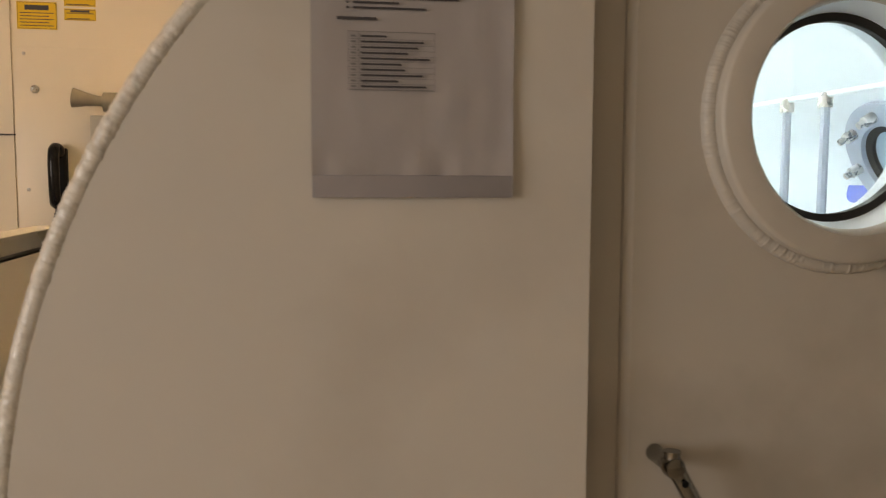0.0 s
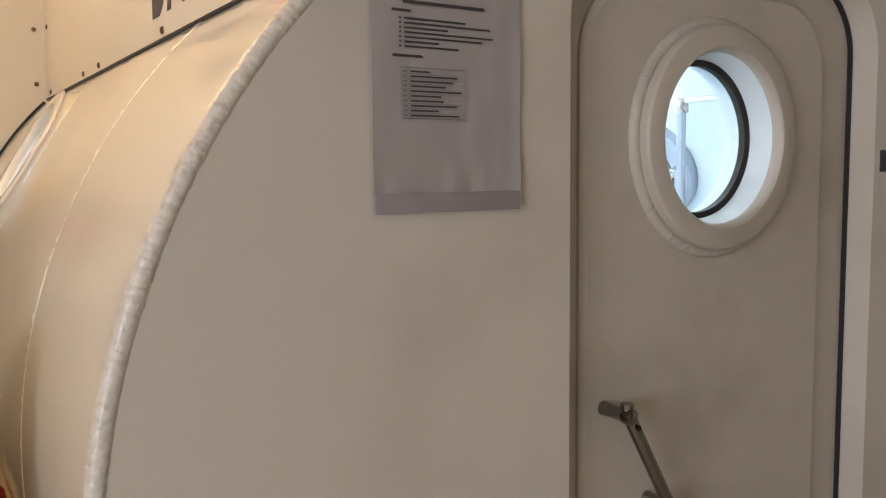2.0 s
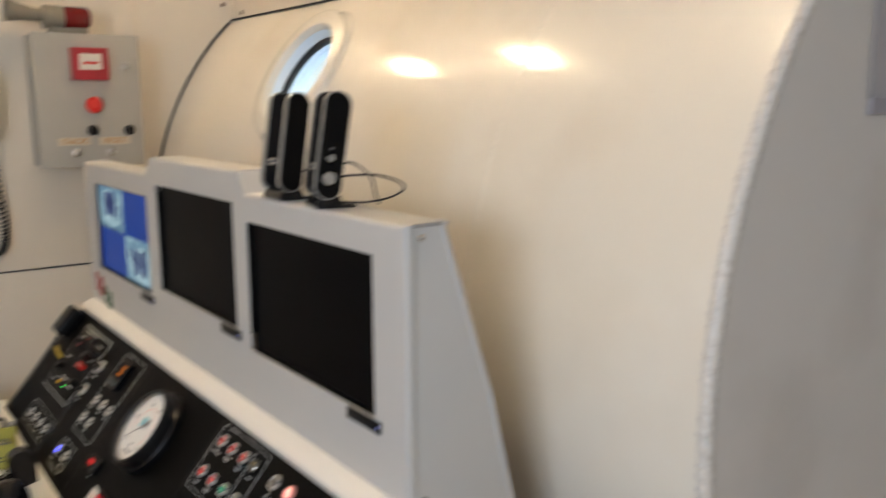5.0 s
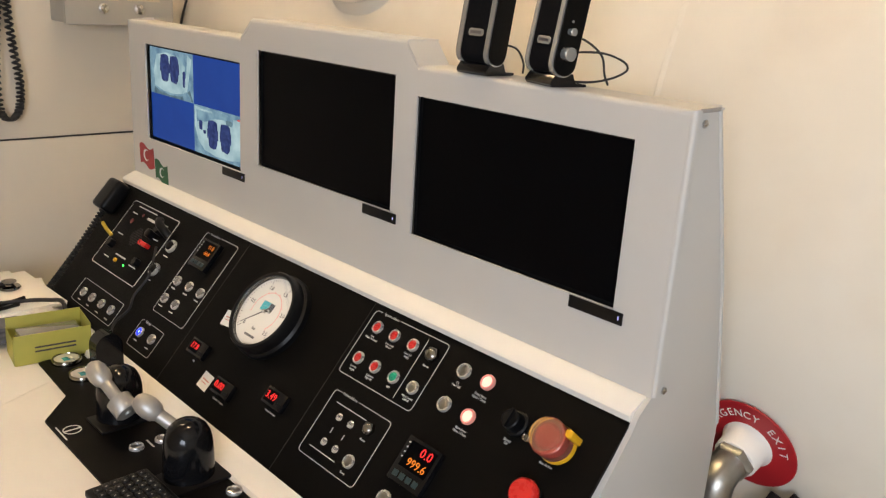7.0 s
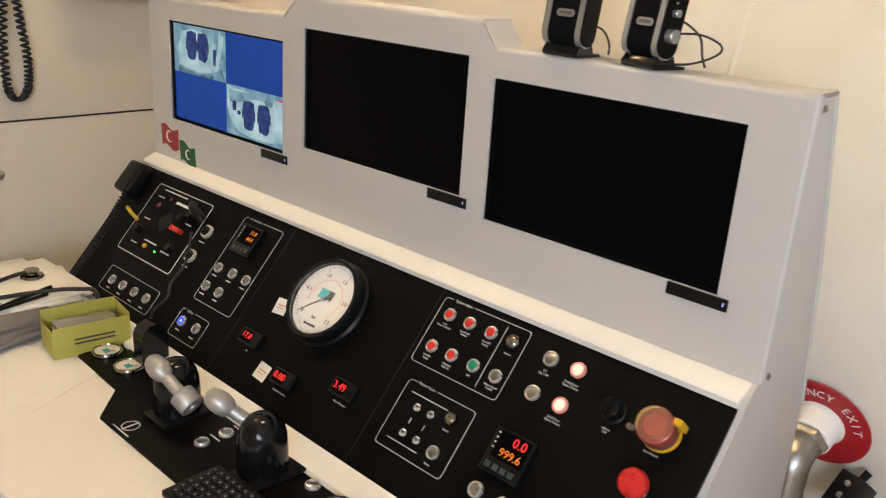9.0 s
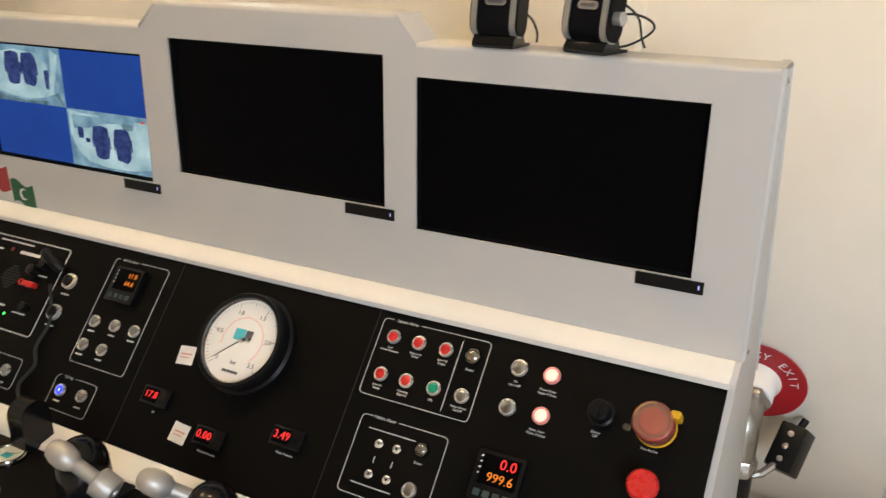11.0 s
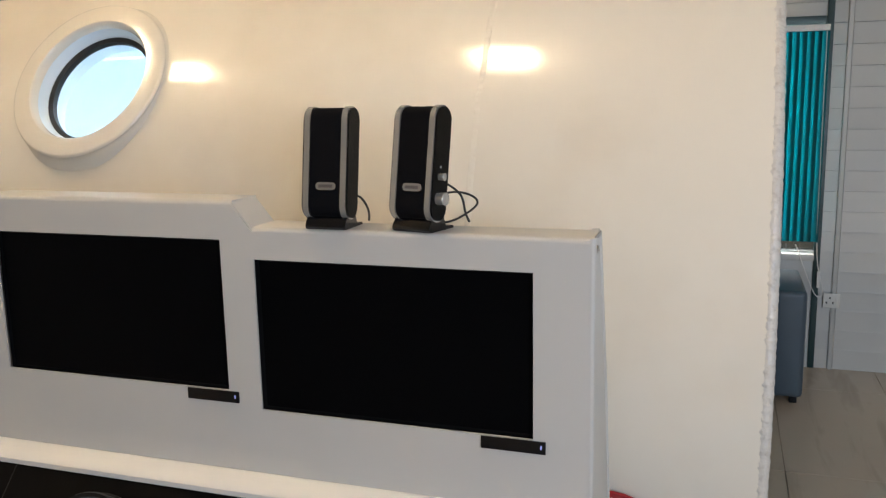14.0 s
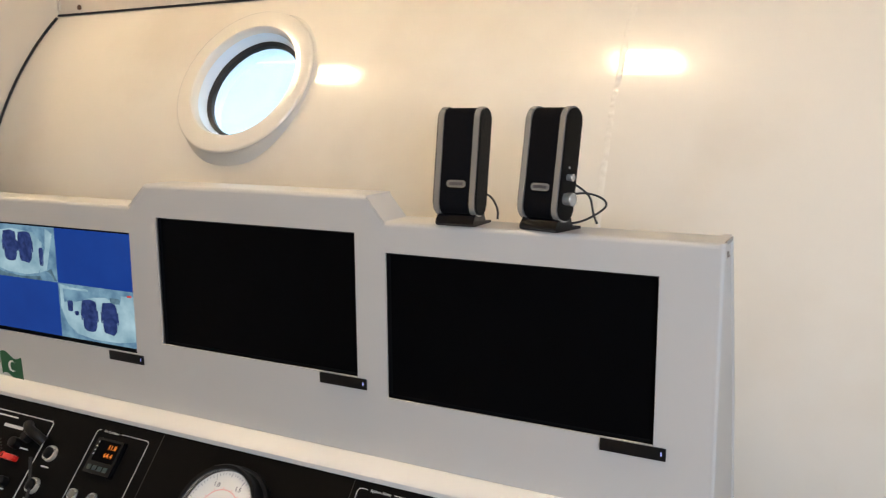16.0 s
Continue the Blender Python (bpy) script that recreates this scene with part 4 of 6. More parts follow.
# system alarm group
part("printed_frame", outline(round_rect(-1.909, -1.701, -0.153, -0.016, 0.008, 4), 0.0011, 0.0, 0.0005, PAN_M), INK, console, world=True)
part("printed_patch", box(-1.89, -1.835, -0.018, -0.014, 0.0, 0.0007, m=PAN_M), BLACKP, console, world=True)
print_text("System Alarm", 1.862, 0.0165, 0.0075)
part("printed_line", box(-1.7525, -1.7513, -0.146, -0.024, 0.0, 0.0005, m=PAN_M), INK, console, world=True)
for y, s, k in ((1.879, 0.046, "red"), (1.829, 0.046, "red"), (1.777, 0.046, "red"), (1.879, 0.114, "red"), (1.829, 0.114, "red"), (1.776, 0.114, "green"), (1.724, 0.114, "steel")):
    button(y, s, k)
for words, y, s in (("Low\nWater Pressure", 1.879, 0.068), ("Low Level\nWater", 1.829, 0.068), ("Low O2\nSupply", 1.777, 0.068), ("Low Air\nSupply", 1.879, 0.136), ("Chamber\nHigh O2", 1.829, 0.136),
                    ("UPS", 1.776, 0.134), ("Buzzer", 1.725, 0.069), ("Alarm Sound\nOn/Off", 1.724, 0.136)):
    print_text(words, y, s, 0.0055)
bz = part("buzzer", lathe([(0, 0), (0.0155, 0), (0.0155, 0.006), (0.013, 0.010), (0.007, 0.014), (0, 0.015)], 6), CHROME, console, "hexagonal chrome buzzer", m=PN(1.725, 0.046))
# free buttons
for y, s, k in ((1.643, 0.046, "steel"), (1.587, 0.045, "lit"), (1.643, 0.112, "steel"), (1.586, 0.111, "lit"), (1.650, 0.297, "steel"), (1.593, 0.297, "steel")):
    button(y, s, k, 1.12)
for words, y, s in (("TV\nOn / Off", 1.643, 0.072), ("Front Door\nOpen / Close", 1.587, 0.073), ("Back Door\nOpen / Close", 1.586, 0.138), ("Door\nOn / Off", 1.650, 0.322), ("Emergency\nSTOP", 1.408, 0.212), ("Fire Active", 1.414, 0.118)):
    print_text(words, y, s, 0.0058)
# rotary knob
kn = part("rotary_knob", lathe([(0, 0), (0.021, 0), (0.021, 0.004), (0.017, 0.006), (0.016, 0.026), (0.014, 0.028), (0, 0.028)], 28), BLACK, console, "black rotary knob", m=PN(1.496, 0.083))
part("pointer", box(-0.0025, 0.0025, -0.016, 0.016, 0.027, 0.033, 0.001), BLACK, kn)
print_text("Silence\nOff", 1.497, 0.116, 0.0055)
# guarded fire button
fb = part("fire_button", lathe([(0, 0), (0.031, 0), (0.031, 0.006), (0.0300, 0.008), (0.0285, 0.008), (0.0285, 0.006), (0, 0.006)], 36), YELLOW, console, "yellow-based fire button under a clear guard", m=PN(1.412, 0.082))
part("button_head", lathe([(0, 0.011), (0.014, 0.011), (0.014, 0.022), (0.020, 0.024), (0.0205, 0.032), (0.017, 0.036), (0, 0.037)], 30), mat("dark_red_plastic", (0.28, 0.02, 0.015), 0.35, var=0.1, scale=60), fb)
g = part("guard", lathe([(0.0285, 0.011), (0.030, 0.011), (0.030, 0.043), (0.027, 0.050), (0, 0.052), (0, 0.0505), (0.0262, 0.0486), (0.0285, 0.042)], 36), AMBER, fb, "clear plastic flip guard")
g.visible_shadow = False
part("collar", disc(0.0282, 0.0045, 36, 0.001, m=Matrix.Translation((0, 0, 0.006))), mat("dark_red_collar", (0.14, 0.03, 0.02), 0.4, var=0.1, scale=60), fb)
part("hinge", box(0.022, 0.036, 0.012, 0.024, 0.004, 0.040, 0.003), YELLOW, fb)
part("tab", box(-0.040, -0.029, -0.022, -0.012, 0.030, 0.040, 0.003), AMBER, fb)
# emergency stop
es = part("stop_button", lathe([(0, 0), (0.020, 0), (0.020, 0.012), (0.017, 0.014), (0.017, 0.020), (0, 0.020)], 30), GLOSSB, console, "red mushroom emergency stop button", m=PN(1.406, 0.172))
part("button_head", lathe([(0.012, 0.018), (0.022, 0.020), (0.0235, 0.026), (0.0225, 0.036), (0.019, 0.040), (0, 0.041)], 32), REDB, es)
# patient alarm group
part("printed_frame", outline(round_rect(-1.886, -1.722, -0.315, -0.185, 0.008, 4), 0.0011, 0.0, 0.0005, PAN_M), INK, console, world=True)
part("printed_patch", box(-1.866, -1.815, -0.187, -0.183, 0.0, 0.0007, m=PAN_M), BLACKP, console, world=True)
print_text("Patient Alarm", 1.842, 0.185, 0.0075)
for s, a, b in ((0.205, 1.866, 1.777), (0.296, 1.866, 1.79)):
    part("printed_line", box(-a, -b, -s - 0.0008, -s + 0.0008, 0.0, 0.0005, m=PAN_M), INK, console, world=True)
JACK = mesh_of("call_jack", lathe([(0.0025, 0.002), (0.003, 0), (0.007, 0.0), (0.007, 0.003), (0.0055, 0.004), (0.003, 0.004)], 16, closed=True), BEZ)
for y in (1.838, 1.804):
    for s in (0.226, 0.277):
        part("call_jack", JACK, CHROME, console, "small chrome jack", m=PN(y, s))
    part("printed_line", box(-y - 0.0008, -y + 0.0008, -0.258, -0.247, 0.0, 0.0005, m=PAN_M), INK, console, world=True)
part("buzzer", lathe([(0, 0), (0.0135, 0), (0.0135, 0.006), (0.011, 0.010), (0.006, 0.013), (0, 0.014)], 6), CHROME, console, "hexagonal chrome buzzer", m=PN(1.760, 0.215))
button(1.760, 0.281, "steel")
print_text("Buzzer", 1.760, 0.237, 0.0055)
print_text("Reset", 1.760, 0.303, 0.0055)


def display(y, s, w, h, words, deep=0.012, label="small red digital display"):
    d = part("digital_display", box(-w / 2, w / 2, -h / 2, h / 2, 0, deep, 0.003), GLOSSB, console, label, m=PN(y, s))
    part("window", box(-w * 0.43, w * 0.10 if len(words) < 2 else w * 0.43, -h * 0.34, h * 0.36, deep, deep + 0.0006), SCREEN, d)
    for txt, mt, size, ox, oy in words:
        lettering("digits", txt, size, mt, d, Matrix.Translation((ox, oy, deep + 0.0010)))
    for k in range(3):
        part("key", box(w * 0.2 + k * w * 0.09, w * 0.26 + k * w * 0.09, -h * 0.30, -h * 0.12, deep, deep + 0.0015), BLACK, d)
    return d


display(2.310, 0.268, 0.066, 0.036, [("17.8", LED_R, 0.018, -0.010, 0.001)])
display(2.160, 0.306, 0.066, 0.036, [("0.00", LED_R, 0.020, -0.010, 0.001)])
display(2.005, 0.264, 0.066, 0.036, [("3.49", LED_R, 0.020, -0.010, 0.001)])
print_text("O2", 2.310, 0.296, 0.0055)
print_text("Chamber Pressure", 2.160, 0.333, 0.0055)
print_text("Water Pressure", 2.005, 0.291, 0.0055)


def controller(y, s, w, h, rows, label):
    d = part("temperature_controller", box(-w / 2, w / 2, -h / 2, h / 2, 0, 0.014, 0.003), GLOSSB, console, label, m=PN(y, s))
    part("window", box(-w * 0.36, w * 0.42, -h * 0.16, h * 0.42, 0.014, 0.0146), SCREEN, d)
    for txt, mt, size, ox, oy in rows:
        lettering("digits", txt, size, mt, d, Matrix.Translation((ox, oy, 0.0150)))
    for k in range(4):
        part("key", box(-w * 0.38 + k * w * 0.2, -w * 0.24 + k * w * 0.2, -h * 0.40, -h * 0.27, 0.014, 0.0155, 0.0004), mat("green_grey_key", (0.03, 0.05, 0.05), 0.5), d)
    for k in range(4):
        part("indicator", box(-w * 0.41, -w * 0.37, h * (0.34 - 0.11 * k), h * (0.37 - 0.11 * k), 0.014, 0.0148), INK, d)
    return d


controller(1.622, 0.224, 0.080, 0.080, [("0.0", LED_R, 0.023, 0.014, 0.022), ("999.6", LED_O, 0.020, 0.006, -0.001)], "black square controller with red and orange digits")
controller(2.502, 0.080, 0.076, 0.076, [("11.8", LED_O, 0.014, 0.014, 0.020), ("64.4", LED_O, 0.014, 0.012, 0.003)], "black square controller with orange digits")
# air-conditioning group
part("printed_frame", outline(round_rect(-2.567, -2.416, -0.254, -0.026, 0.008, 4), 0.0011, 0.0, 0.0005, PAN_M), INK, console, world=True)
part("printed_patch", box(-2.555, -2.495, -0.028, -0.024, 0.0, 0.0007, m=PAN_M), BLACKP, console, world=True)
print_text("Air Condition", 2.525, 0.0265, 0.0075)
for y, s in ((2.546, 0.165), (2.490, 0.163), (2.436, 0.163), (2.549, 0.216), (2.495, 0.216)):
    button(y, s, "steel")
    part("printed_bar", box(-y - 0.009, -y + 0.009, -s - 0.022, -s - 0.019, 0.0, 0.0005, m=PAN_M), INK, console, world=True)
# lighting group
part("printed_frame", outline(round_rect(-2.577, -2.464, -0.353, -0.285, 0.008, 4), 0.0011, 0.0, 0.0005, PAN_M), INK, console, world=True)
part("printed_patch", box(-2.565, -2.525, -0.287, -0.283, 0.0, 0.0007, m=PAN_M), BLACKP, console, world=True)
print_text("Lighting", 2.545, 0.2855, 0.0075)
bl = button(2.551, 0.314, "blue")
part("lamp_mark", box(-0.0012, 0.0012, -0.003, 0.003, 0.0049, 0.0053), mat("white_blue_glow", (0.2, 0.3, 0.5), emit=(0.55, 0.7, 1.0), power=2.0), bl)
button(2.492, 0.312, "steel")
for y in (2.551, 2.492):
    part("printed_bar", box(-y - 0.008, -y + 0.008, -0.337, -0.334, 0.0, 0.0005, m=PAN_M), INK, console, world=True)
# row of four buttons
part("printed_frame", outline(round_rect(-2.93, -2.685, -0.348, -0.283, 0.008, 4), 0.0011, 0.0, 0.0005, PAN_M), INK, console, world=True)
for y, s in ((2.889, 0.316), (2.834, 0.315), (2.776, 0.314), (2.719, 0.313)):
    button(y, s, "steel")
    part("printed_bar", box(-y - 0.008, -y + 0.008, -0.340, -0.337, 0.0, 0.0005, m=PAN_M), INK, console, world=True)
# paper tags
for y, s, r in ((2.290, 0.178, 6), (2.233, 0.316, -4)):
    tg = part("paper_tag", box(-0.019, 0.019, -0.018, 0.018, 0, 0.0006), PAPER, console, "small paper tag", m=PN(y, s, 0.0002, r))
    part("printed_bar", box(-0.012, 0.013, 0.001, 0.004, 0.0006, 0.0009), PINKINK, tg)
    part("printed_bar", box(-0.012, 0.008, -0.005, -0.003, 0.0006, 0.0009), PINKINK, tg)

# large pressure gauge
ga = part("pressure_gauge", lathe([(0, 0), (0.098, 0), (0.098, 0.010), (0.093, 0.014), (0.092, 0.030), (0.089, 0.034), (0.083, 0.034), (0.081, 0.030), (0.081, 0.022), (0, 0.022)], 64), BLACK, console,
          "large round white-faced pressure gauge with black rim", m=PN(2.157, 0.128) @ Matrix.Diagonal((0.985, 0.985, 1.3, 1)))
part("dial", lathe([(0, 0.0225), (0.0805, 0.0225), (0.0805, 0.0235), (0, 0.0235)], 64), DIALW, ga, "white dial")
bm = bmesh.new()
for k in range(51):
    a = radians(225 - 270 * k / 50)
    r0 = 0.066 if k % 10 == 0 else (0.070 if k % 5 == 0 else 0.073)
    box(r0, 0.077, -0.0004, 0.0004, 0.0235, 0.0238, bm=bm, m=pose(0, 0, 0, 0, 0, math.degrees(a)))
part("scale_marks", bm, DARKINK, ga)
bm = bmesh.new()
arc_o = [(0.046 * math.cos(radians(t)), 0.046 * math.sin(radians(t))) for t in range(195, -46, -6)]
arc_i = [(0.044 * math.cos(radians(t)), 0.044 * math.sin(radians(t))) for t in range(-45, 196, 6)]
prism(arc_o + arc_i, 0.0235, 0.0238, bm=bm)
for t in range(195, -46, -24):
    box(0.044, 0.050, -0.0005, 0.0005, 0.0235, 0.0238, bm=bm, m=pose(0, 0, 0, 0, 0, t))
part("inner_scale", bm, PINKINK, ga)
for k, txt in enumerate(("0", "0.5", "1.0", "1.5", "2.0", "2.5")):
    a = radians(225 - 54 * k)
    lettering("lettering", txt, 0.0125, DARKINK, ga, Matrix.Translation((0.057 * math.cos(a), 0.057 * math.sin(a), 0.0238)))
lettering("lettering", "bar", 0.010, DARKINK, ga, Matrix.Translation((0, -0.042, 0.0238)))
part("printed_bar", box(-0.018, 0.018, -0.062, -0.057, 0.0235, 0.0238), DARKINK, ga)
part("printed_bar", box(-0.022, 0.002, 0.000, 0.022, 0.0235, 0.0238), TEALINK, ga)
part("printed_bar", box(0.003, 0.018, 0.010, 0.022, 0.0235, 0.0238), DARKINK, ga)
part("printed_bar", box(0.003, 0.018, 0.000, 0.008, 0.0235, 0.0238), STEEL, ga)
nd = part("needle", prism([(-0.002, 0.0012), (0.066, 0.0003), (0.066, -0.0003), (-0.002, -0.0012), (-0.012, -0.002), (-0.020, -0.008), (-0.029, 0.0), (-0.020, 0.008), (-0.012, 0.002)], 0.026, 0.027, pose(0, 0, 0, 0, 0, 222)), DARKINK, ga, "black needle")
part("hub", lathe([(0, 0.0235), (0.004, 0.0235), (0.004, 0.028), (0, 0.0285)], 16), STEEL, ga)
gl = part("glass_cover", lathe([(0, 0.0305), (0.0805, 0.0305), (0.0805, 0.0318), (0, 0.0318)], 48), CLEAR, ga)
gl.visible_shadow = False

# intercom unit
part("printed_frame", outline(round_rect(-2.962, -2.700, -0.236, -0.034, 0.008, 4), 0.0022, 0.0, 0.0006, PAN_M), INK, console, world=True)
REDLENS = mat("dark_red_lens", (0.16, 0.012, 0.012), 0.3, var=0.1, scale=60)
ic = part("intercom", box(-0.128, 0.128, -0.097, 0.097, 0.0, 0.002, 0.001), BLACKP, console, "black intercom faceplate with sockets and knobs", m=PN(2.831, 0.135))
bm = bmesh.new()
for i in range(9):
    for j in range(9):
        if (i - 4) ** 2 + (j - 4) ** 2 < 18:
            disc(0.0022, 0.0005, 8, m=Matrix.Translation((-0.005 + (i - 4) * 0.0062, 0.012 + (j - 4) * 0.0062, 0.002)), bm=bm)
part("speaker_holes", bm, RUBBER, ic)
for x0, x1, y, h in ((-0.09, 0.02, 0.090, 0.003), (-0.012, 0.052, 0.070, 0.007), (-0.10, -0.07, 0.068, 0.003), (-0.04, 0.02, -0.052, 0.004), (0.062, 0.10, 0.075, 0.003), (-0.09, -0.06, -0.07, 0.003), (0.05, 0.09, -0.06, 0.003), (-0.1, -0.07, 0.0, 0.003), (0.07, 0.1, 0.03, 0.003)):
    part("printed_bar", box(x0, x1, y - h / 2, y + h / 2, 0.002, 0.0025), INK, ic)
for x, y, r, mt, h in ((0.085, 0.055, 0.012, BLACK, 0.02), (0.062, 0.036, 0.013, BLACK, 0.022), (0.085, -0.045, 0.011, BLACK, 0.018), (-0.075, 0.045, 0.007, REDLENS, 0.004), (-0.02, -0.067, 0.006, YELLOW, 0.008), (0.03, -0.069, 0.003, LED_G, 0.004), (-0.085, -0.035, 0.012, BLACK, 0.018), (-0.04, 0.072, 0.005, REDLENS, 0.004)):
    part("knob", lathe([(0, 0.002), (r, 0.002), (r * 0.9, h - 0.001), (r * 0.8, h), (0, h)], 20, Matrix.Translation((x, y, 0))), mt, ic)
rp = part("red_plug", box(0.052, 0.088, -0.002, 0.011, 0.002, 0.018, 0.004), REDB, ic, "red plug in the intercom")
part("plug_ring", tube([(0.047 + 0.006 * math.cos(t * 0.5), 0.005 + 0.006 * math.sin(t * 0.5), 0.014) for t in range(12)], 0.002, 6), REDB, rp)
yp = part("yellow_plug", tube([(-0.150, 0.0, 0.030), (-0.128, -0.008, 0.024), (-0.104, -0.016, 0.012)], 0.0052, 10), mat("dull_yellow_plastic", (0.42, 0.30, 0.03), 0.45, var=0.15, scale=40), ic, "yellow plug in the intercom")
for y, s in ((2.661, 0.100), (2.663, 0.171)):
    jk = part("headset_socket", lathe([(0.011, 0.002), (0.011, 0.0), (0.0175, 0.0), (0.0175, 0.003), (0.0165, 0.008), (0.0135, 0.009), (0.0125, 0.004)], 24, closed=True), BEZ, console, "chrome-ringed headset socket", m=PN(y, s))
    part("insert", lathe([(0, 0), (0.0125, 0), (0.012, 0.012), (0.007, 0.016), (0, 0.016)], 16), BLACK, jk)
    part("printed_bar", box(-0.012, 0.012, -0.030, -0.027, 0.0, 0.0005), INK, jk)
pg = part("headset_plug", tube(curve_points([(-0.035, 0.028, 0.030), (-0.02, 0.018, 0.034), (0.0, 0.010, 0.026), (0.012, 0.004, 0.010)], 5), 0.011, 12), BLACK, console, "black headset plug", m=PN(2.70, 0.085))
# cable lying down the panel from the intercom
cb = [PAN_M @ Vector((-2.69, -0.12, 0.02)), PAN_M @ Vector((-2.655, -0.19, 0.010)), PAN_M @ Vector((-2.66, -0.25, 0.008)), PAN_M @ Vector((-2.635, -0.285, 0.012)), PAN_M @ Vector((-2.655, -0.33, 0.010)), PAN_M @ Vector((-2.62, -0.36, 0.02))]
solid("headset_cable", tube(curve_points(cb, 10), 0.0035, 8), RUBBER, "black headset cable lying on the instrument panel", "cable")

# hand microphone hanging at the panel's end
mic = thing("hand_microphone", "black hand microphone with coiled lead on the instrument panel", "microphone", PAN_M @ Matrix.Translation((-3.045, -0.055, 0.003)))
part("body", box(-0.036, 0.036, -0.05, 0.045, 0.0, 0.045, 0.014, 3), BLACK, mic)
part("talk_key", box(-0.042, -0.034, -0.02, 0.02, 0.012, 0.032, 0.003), RUBBER, mic)
lead = []
for k in range(260):
    t = k / 259
    p = Vector((0.0 + 0.012 * math.sin(t * 3), -0.05 - 0.31 * t, 0.018 - 0.008 * t))
    lead.append(p + Vector((0.007 * math.cos(k * 0.75), 0, 0.007 * math.sin(k * 0.75))))
part("coiled_lead", tube(lead, 0.0028, 6), RUBBER, mic)

# flag stickers


def waving(x0, x1, z0, z1, sag):
    """Outline of a small flag that waves."""
    w = lambda k: 0.006 * math.sin(k / 8 * 7.0) - sag * k / 8
    lower = [(x0 + (x1 - x0) * k / 8, z0 + w(k)) for k in range(9)]
    upper = [(x0 + (x1 - x0) * k / 8 - 0.004, z1 + w(k)) for k in range(8, -1, -1)]
    return prism(lower + upper, 0.0004, 0.0009, SCR_M)


fl1 = part("flag_sticker", waving(-3.040, -2.952, 0.977, 1.033, 0.004), mat("flag_red", (0.34, 0.025, 0.03), 0.5), console, "small red flag sticker with white crescent", world=True)
fl2 = part("flag_sticker", waving(-2.946, -2.870, 0.951, 1.004, 0.010), mat("flag_green", (0.012, 0.10, 0.035), 0.5), console, "small green flag sticker with white crescent", world=True)


def crescent(cx, cy, r, host):
    out = [(cx + r * math.cos(radians(t)), cy + r * math.sin(radians(t))) for t in range(40, 321, 14)]
    inn = [(cx + r * 0.28 + r * 0.78 * math.cos(radians(t)), cy + r * 0.78 * math.sin(radians(t))) for t in range(312, 47, -14)]
    part("crescent", prism(out + inn, 0.0009, 0.0012, SCR_M), INK, host, world=True)


crescent(-3.002, 1.006, 0.017, fl1)
crescent(-2.908, 0.973, 0.014, fl2)

# ---- desk and what stands on it ----
DESKW = mat("white_desk_laminate", (0.86, 0.83, 0.78), 0.32, var=0.02, scale=6, bump=0.03)
desk = thing("desk", "white laminate desk in front of the console", "desk", Matrix.Translation((-1.2, 2.2, FLOOR)))
part("desk_top", box(-1.46, -0.992, 1.328, 3.36, DESK - 0.035, DESK, 0.003), DESKW, desk, world=True)
for y in (1.36, 3.33):
    part("leg_panel", box(-1.42, -1.0, y - 0.012, y + 0.012, FLOOR, DESK - 0.035, 0.002), DESKW, desk, world=True)
vp = thing("valve_panel", "black valve panel with two lever valves on the desk", "control panel", Matrix.Translation((-1.13, 2.0, DESK)))
poly = [(-1.046, 1.34), (-1.046, 2.675), (-1.148, 2.652), (-1.156, 2.455), (-1.231, 2.372), (-1.231, 1.34)]
part("plate", prism(poly, DESK + 0.0005, DESK + 0.006, bev=0.001), BLACKP, vp, "black plate", world=True)
VZ = DESK + 0.006


def housing(x, y, length, thick, high):
    pts = [(x - length / 2, VZ), (x + length / 2, VZ)] + [(x + (length / 2) * math.cos(radians(t)), VZ + high - length / 2 + (length / 2) * math.sin(radians(t))) for t in range(0, 181, 12)]
    bm = prism(pts, -thick / 2, thick / 2, frame_of((0, y, 0), (1, 0, 0), (0, 0, 1)))
    bmesh.ops.bevel(bm, geom=[e for e in bm.edges if e.calc_face_angle(0) > 1.2], offset=min(0.024, thick * 0.46), segments=6, affect="EDGES", profile=0.5)
    return bm


def lever(x, y, hx, hy, hz, gx, gy, gz, thick, host, cap):
    part("flange", box(x - 0.060, x + 0.060, y - thick / 2 - 0.012, y + thick / 2 + 0.012, VZ, VZ + 0.006, 0.002), BLACK, host, world=True)
    hp = [(0.0, 0.116), (0.014, 0.1155), (0.027, 0.111), (0.038, 0.102), (0.045, 0.089), (0.049, 0.074), (0.051, 0.05), (0.052, 0.0), (0.0, 0.0)]
    h = part("valve_housing", lathe(hp[::-1], 40, Matrix.Translation((x, y + 0.012, VZ)) @ Matrix.Diagonal((0.92, 0.86, 1.0, 1.0))), GLOSSB, host, "rounded gloss-black valve housing", world=True)
    a, b = Vector((hx, hy, hz)), Vector((gx, gy, gz))
    d = (b - a).normalized()
    part("lever_arm", tube([a, b], 0.0125, 14), ALU, h, "grey metal lever arm", world=True)
    q = d.to_track_quat("Z", "Y").to_matrix().to_4x4()
    part("grip", lathe([(0, -0.022), (0.011, -0.022), (0.0185, -0.012), (0.0215, 0.002), (0.0205, 0.016), (0.016, 0.028), (0.009, 0.034), (0, 0.036)], 26, Matrix.Translation(b + d * 0.010) @ q), ALU, h, "egg-shaped grey grip", world=True)
    if cap:
        part("hub", lathe([(0, -0.026), (0.006, -0.026), (0.007, -0.022), (0.022, -0.022), (0.0245, -0.019), (0.0245, 0.012), (0.017, 0.016), (0, 0.016)], 28, Matrix.Translation(a) @ q), ALU, h, "grey lever hub", world=True)


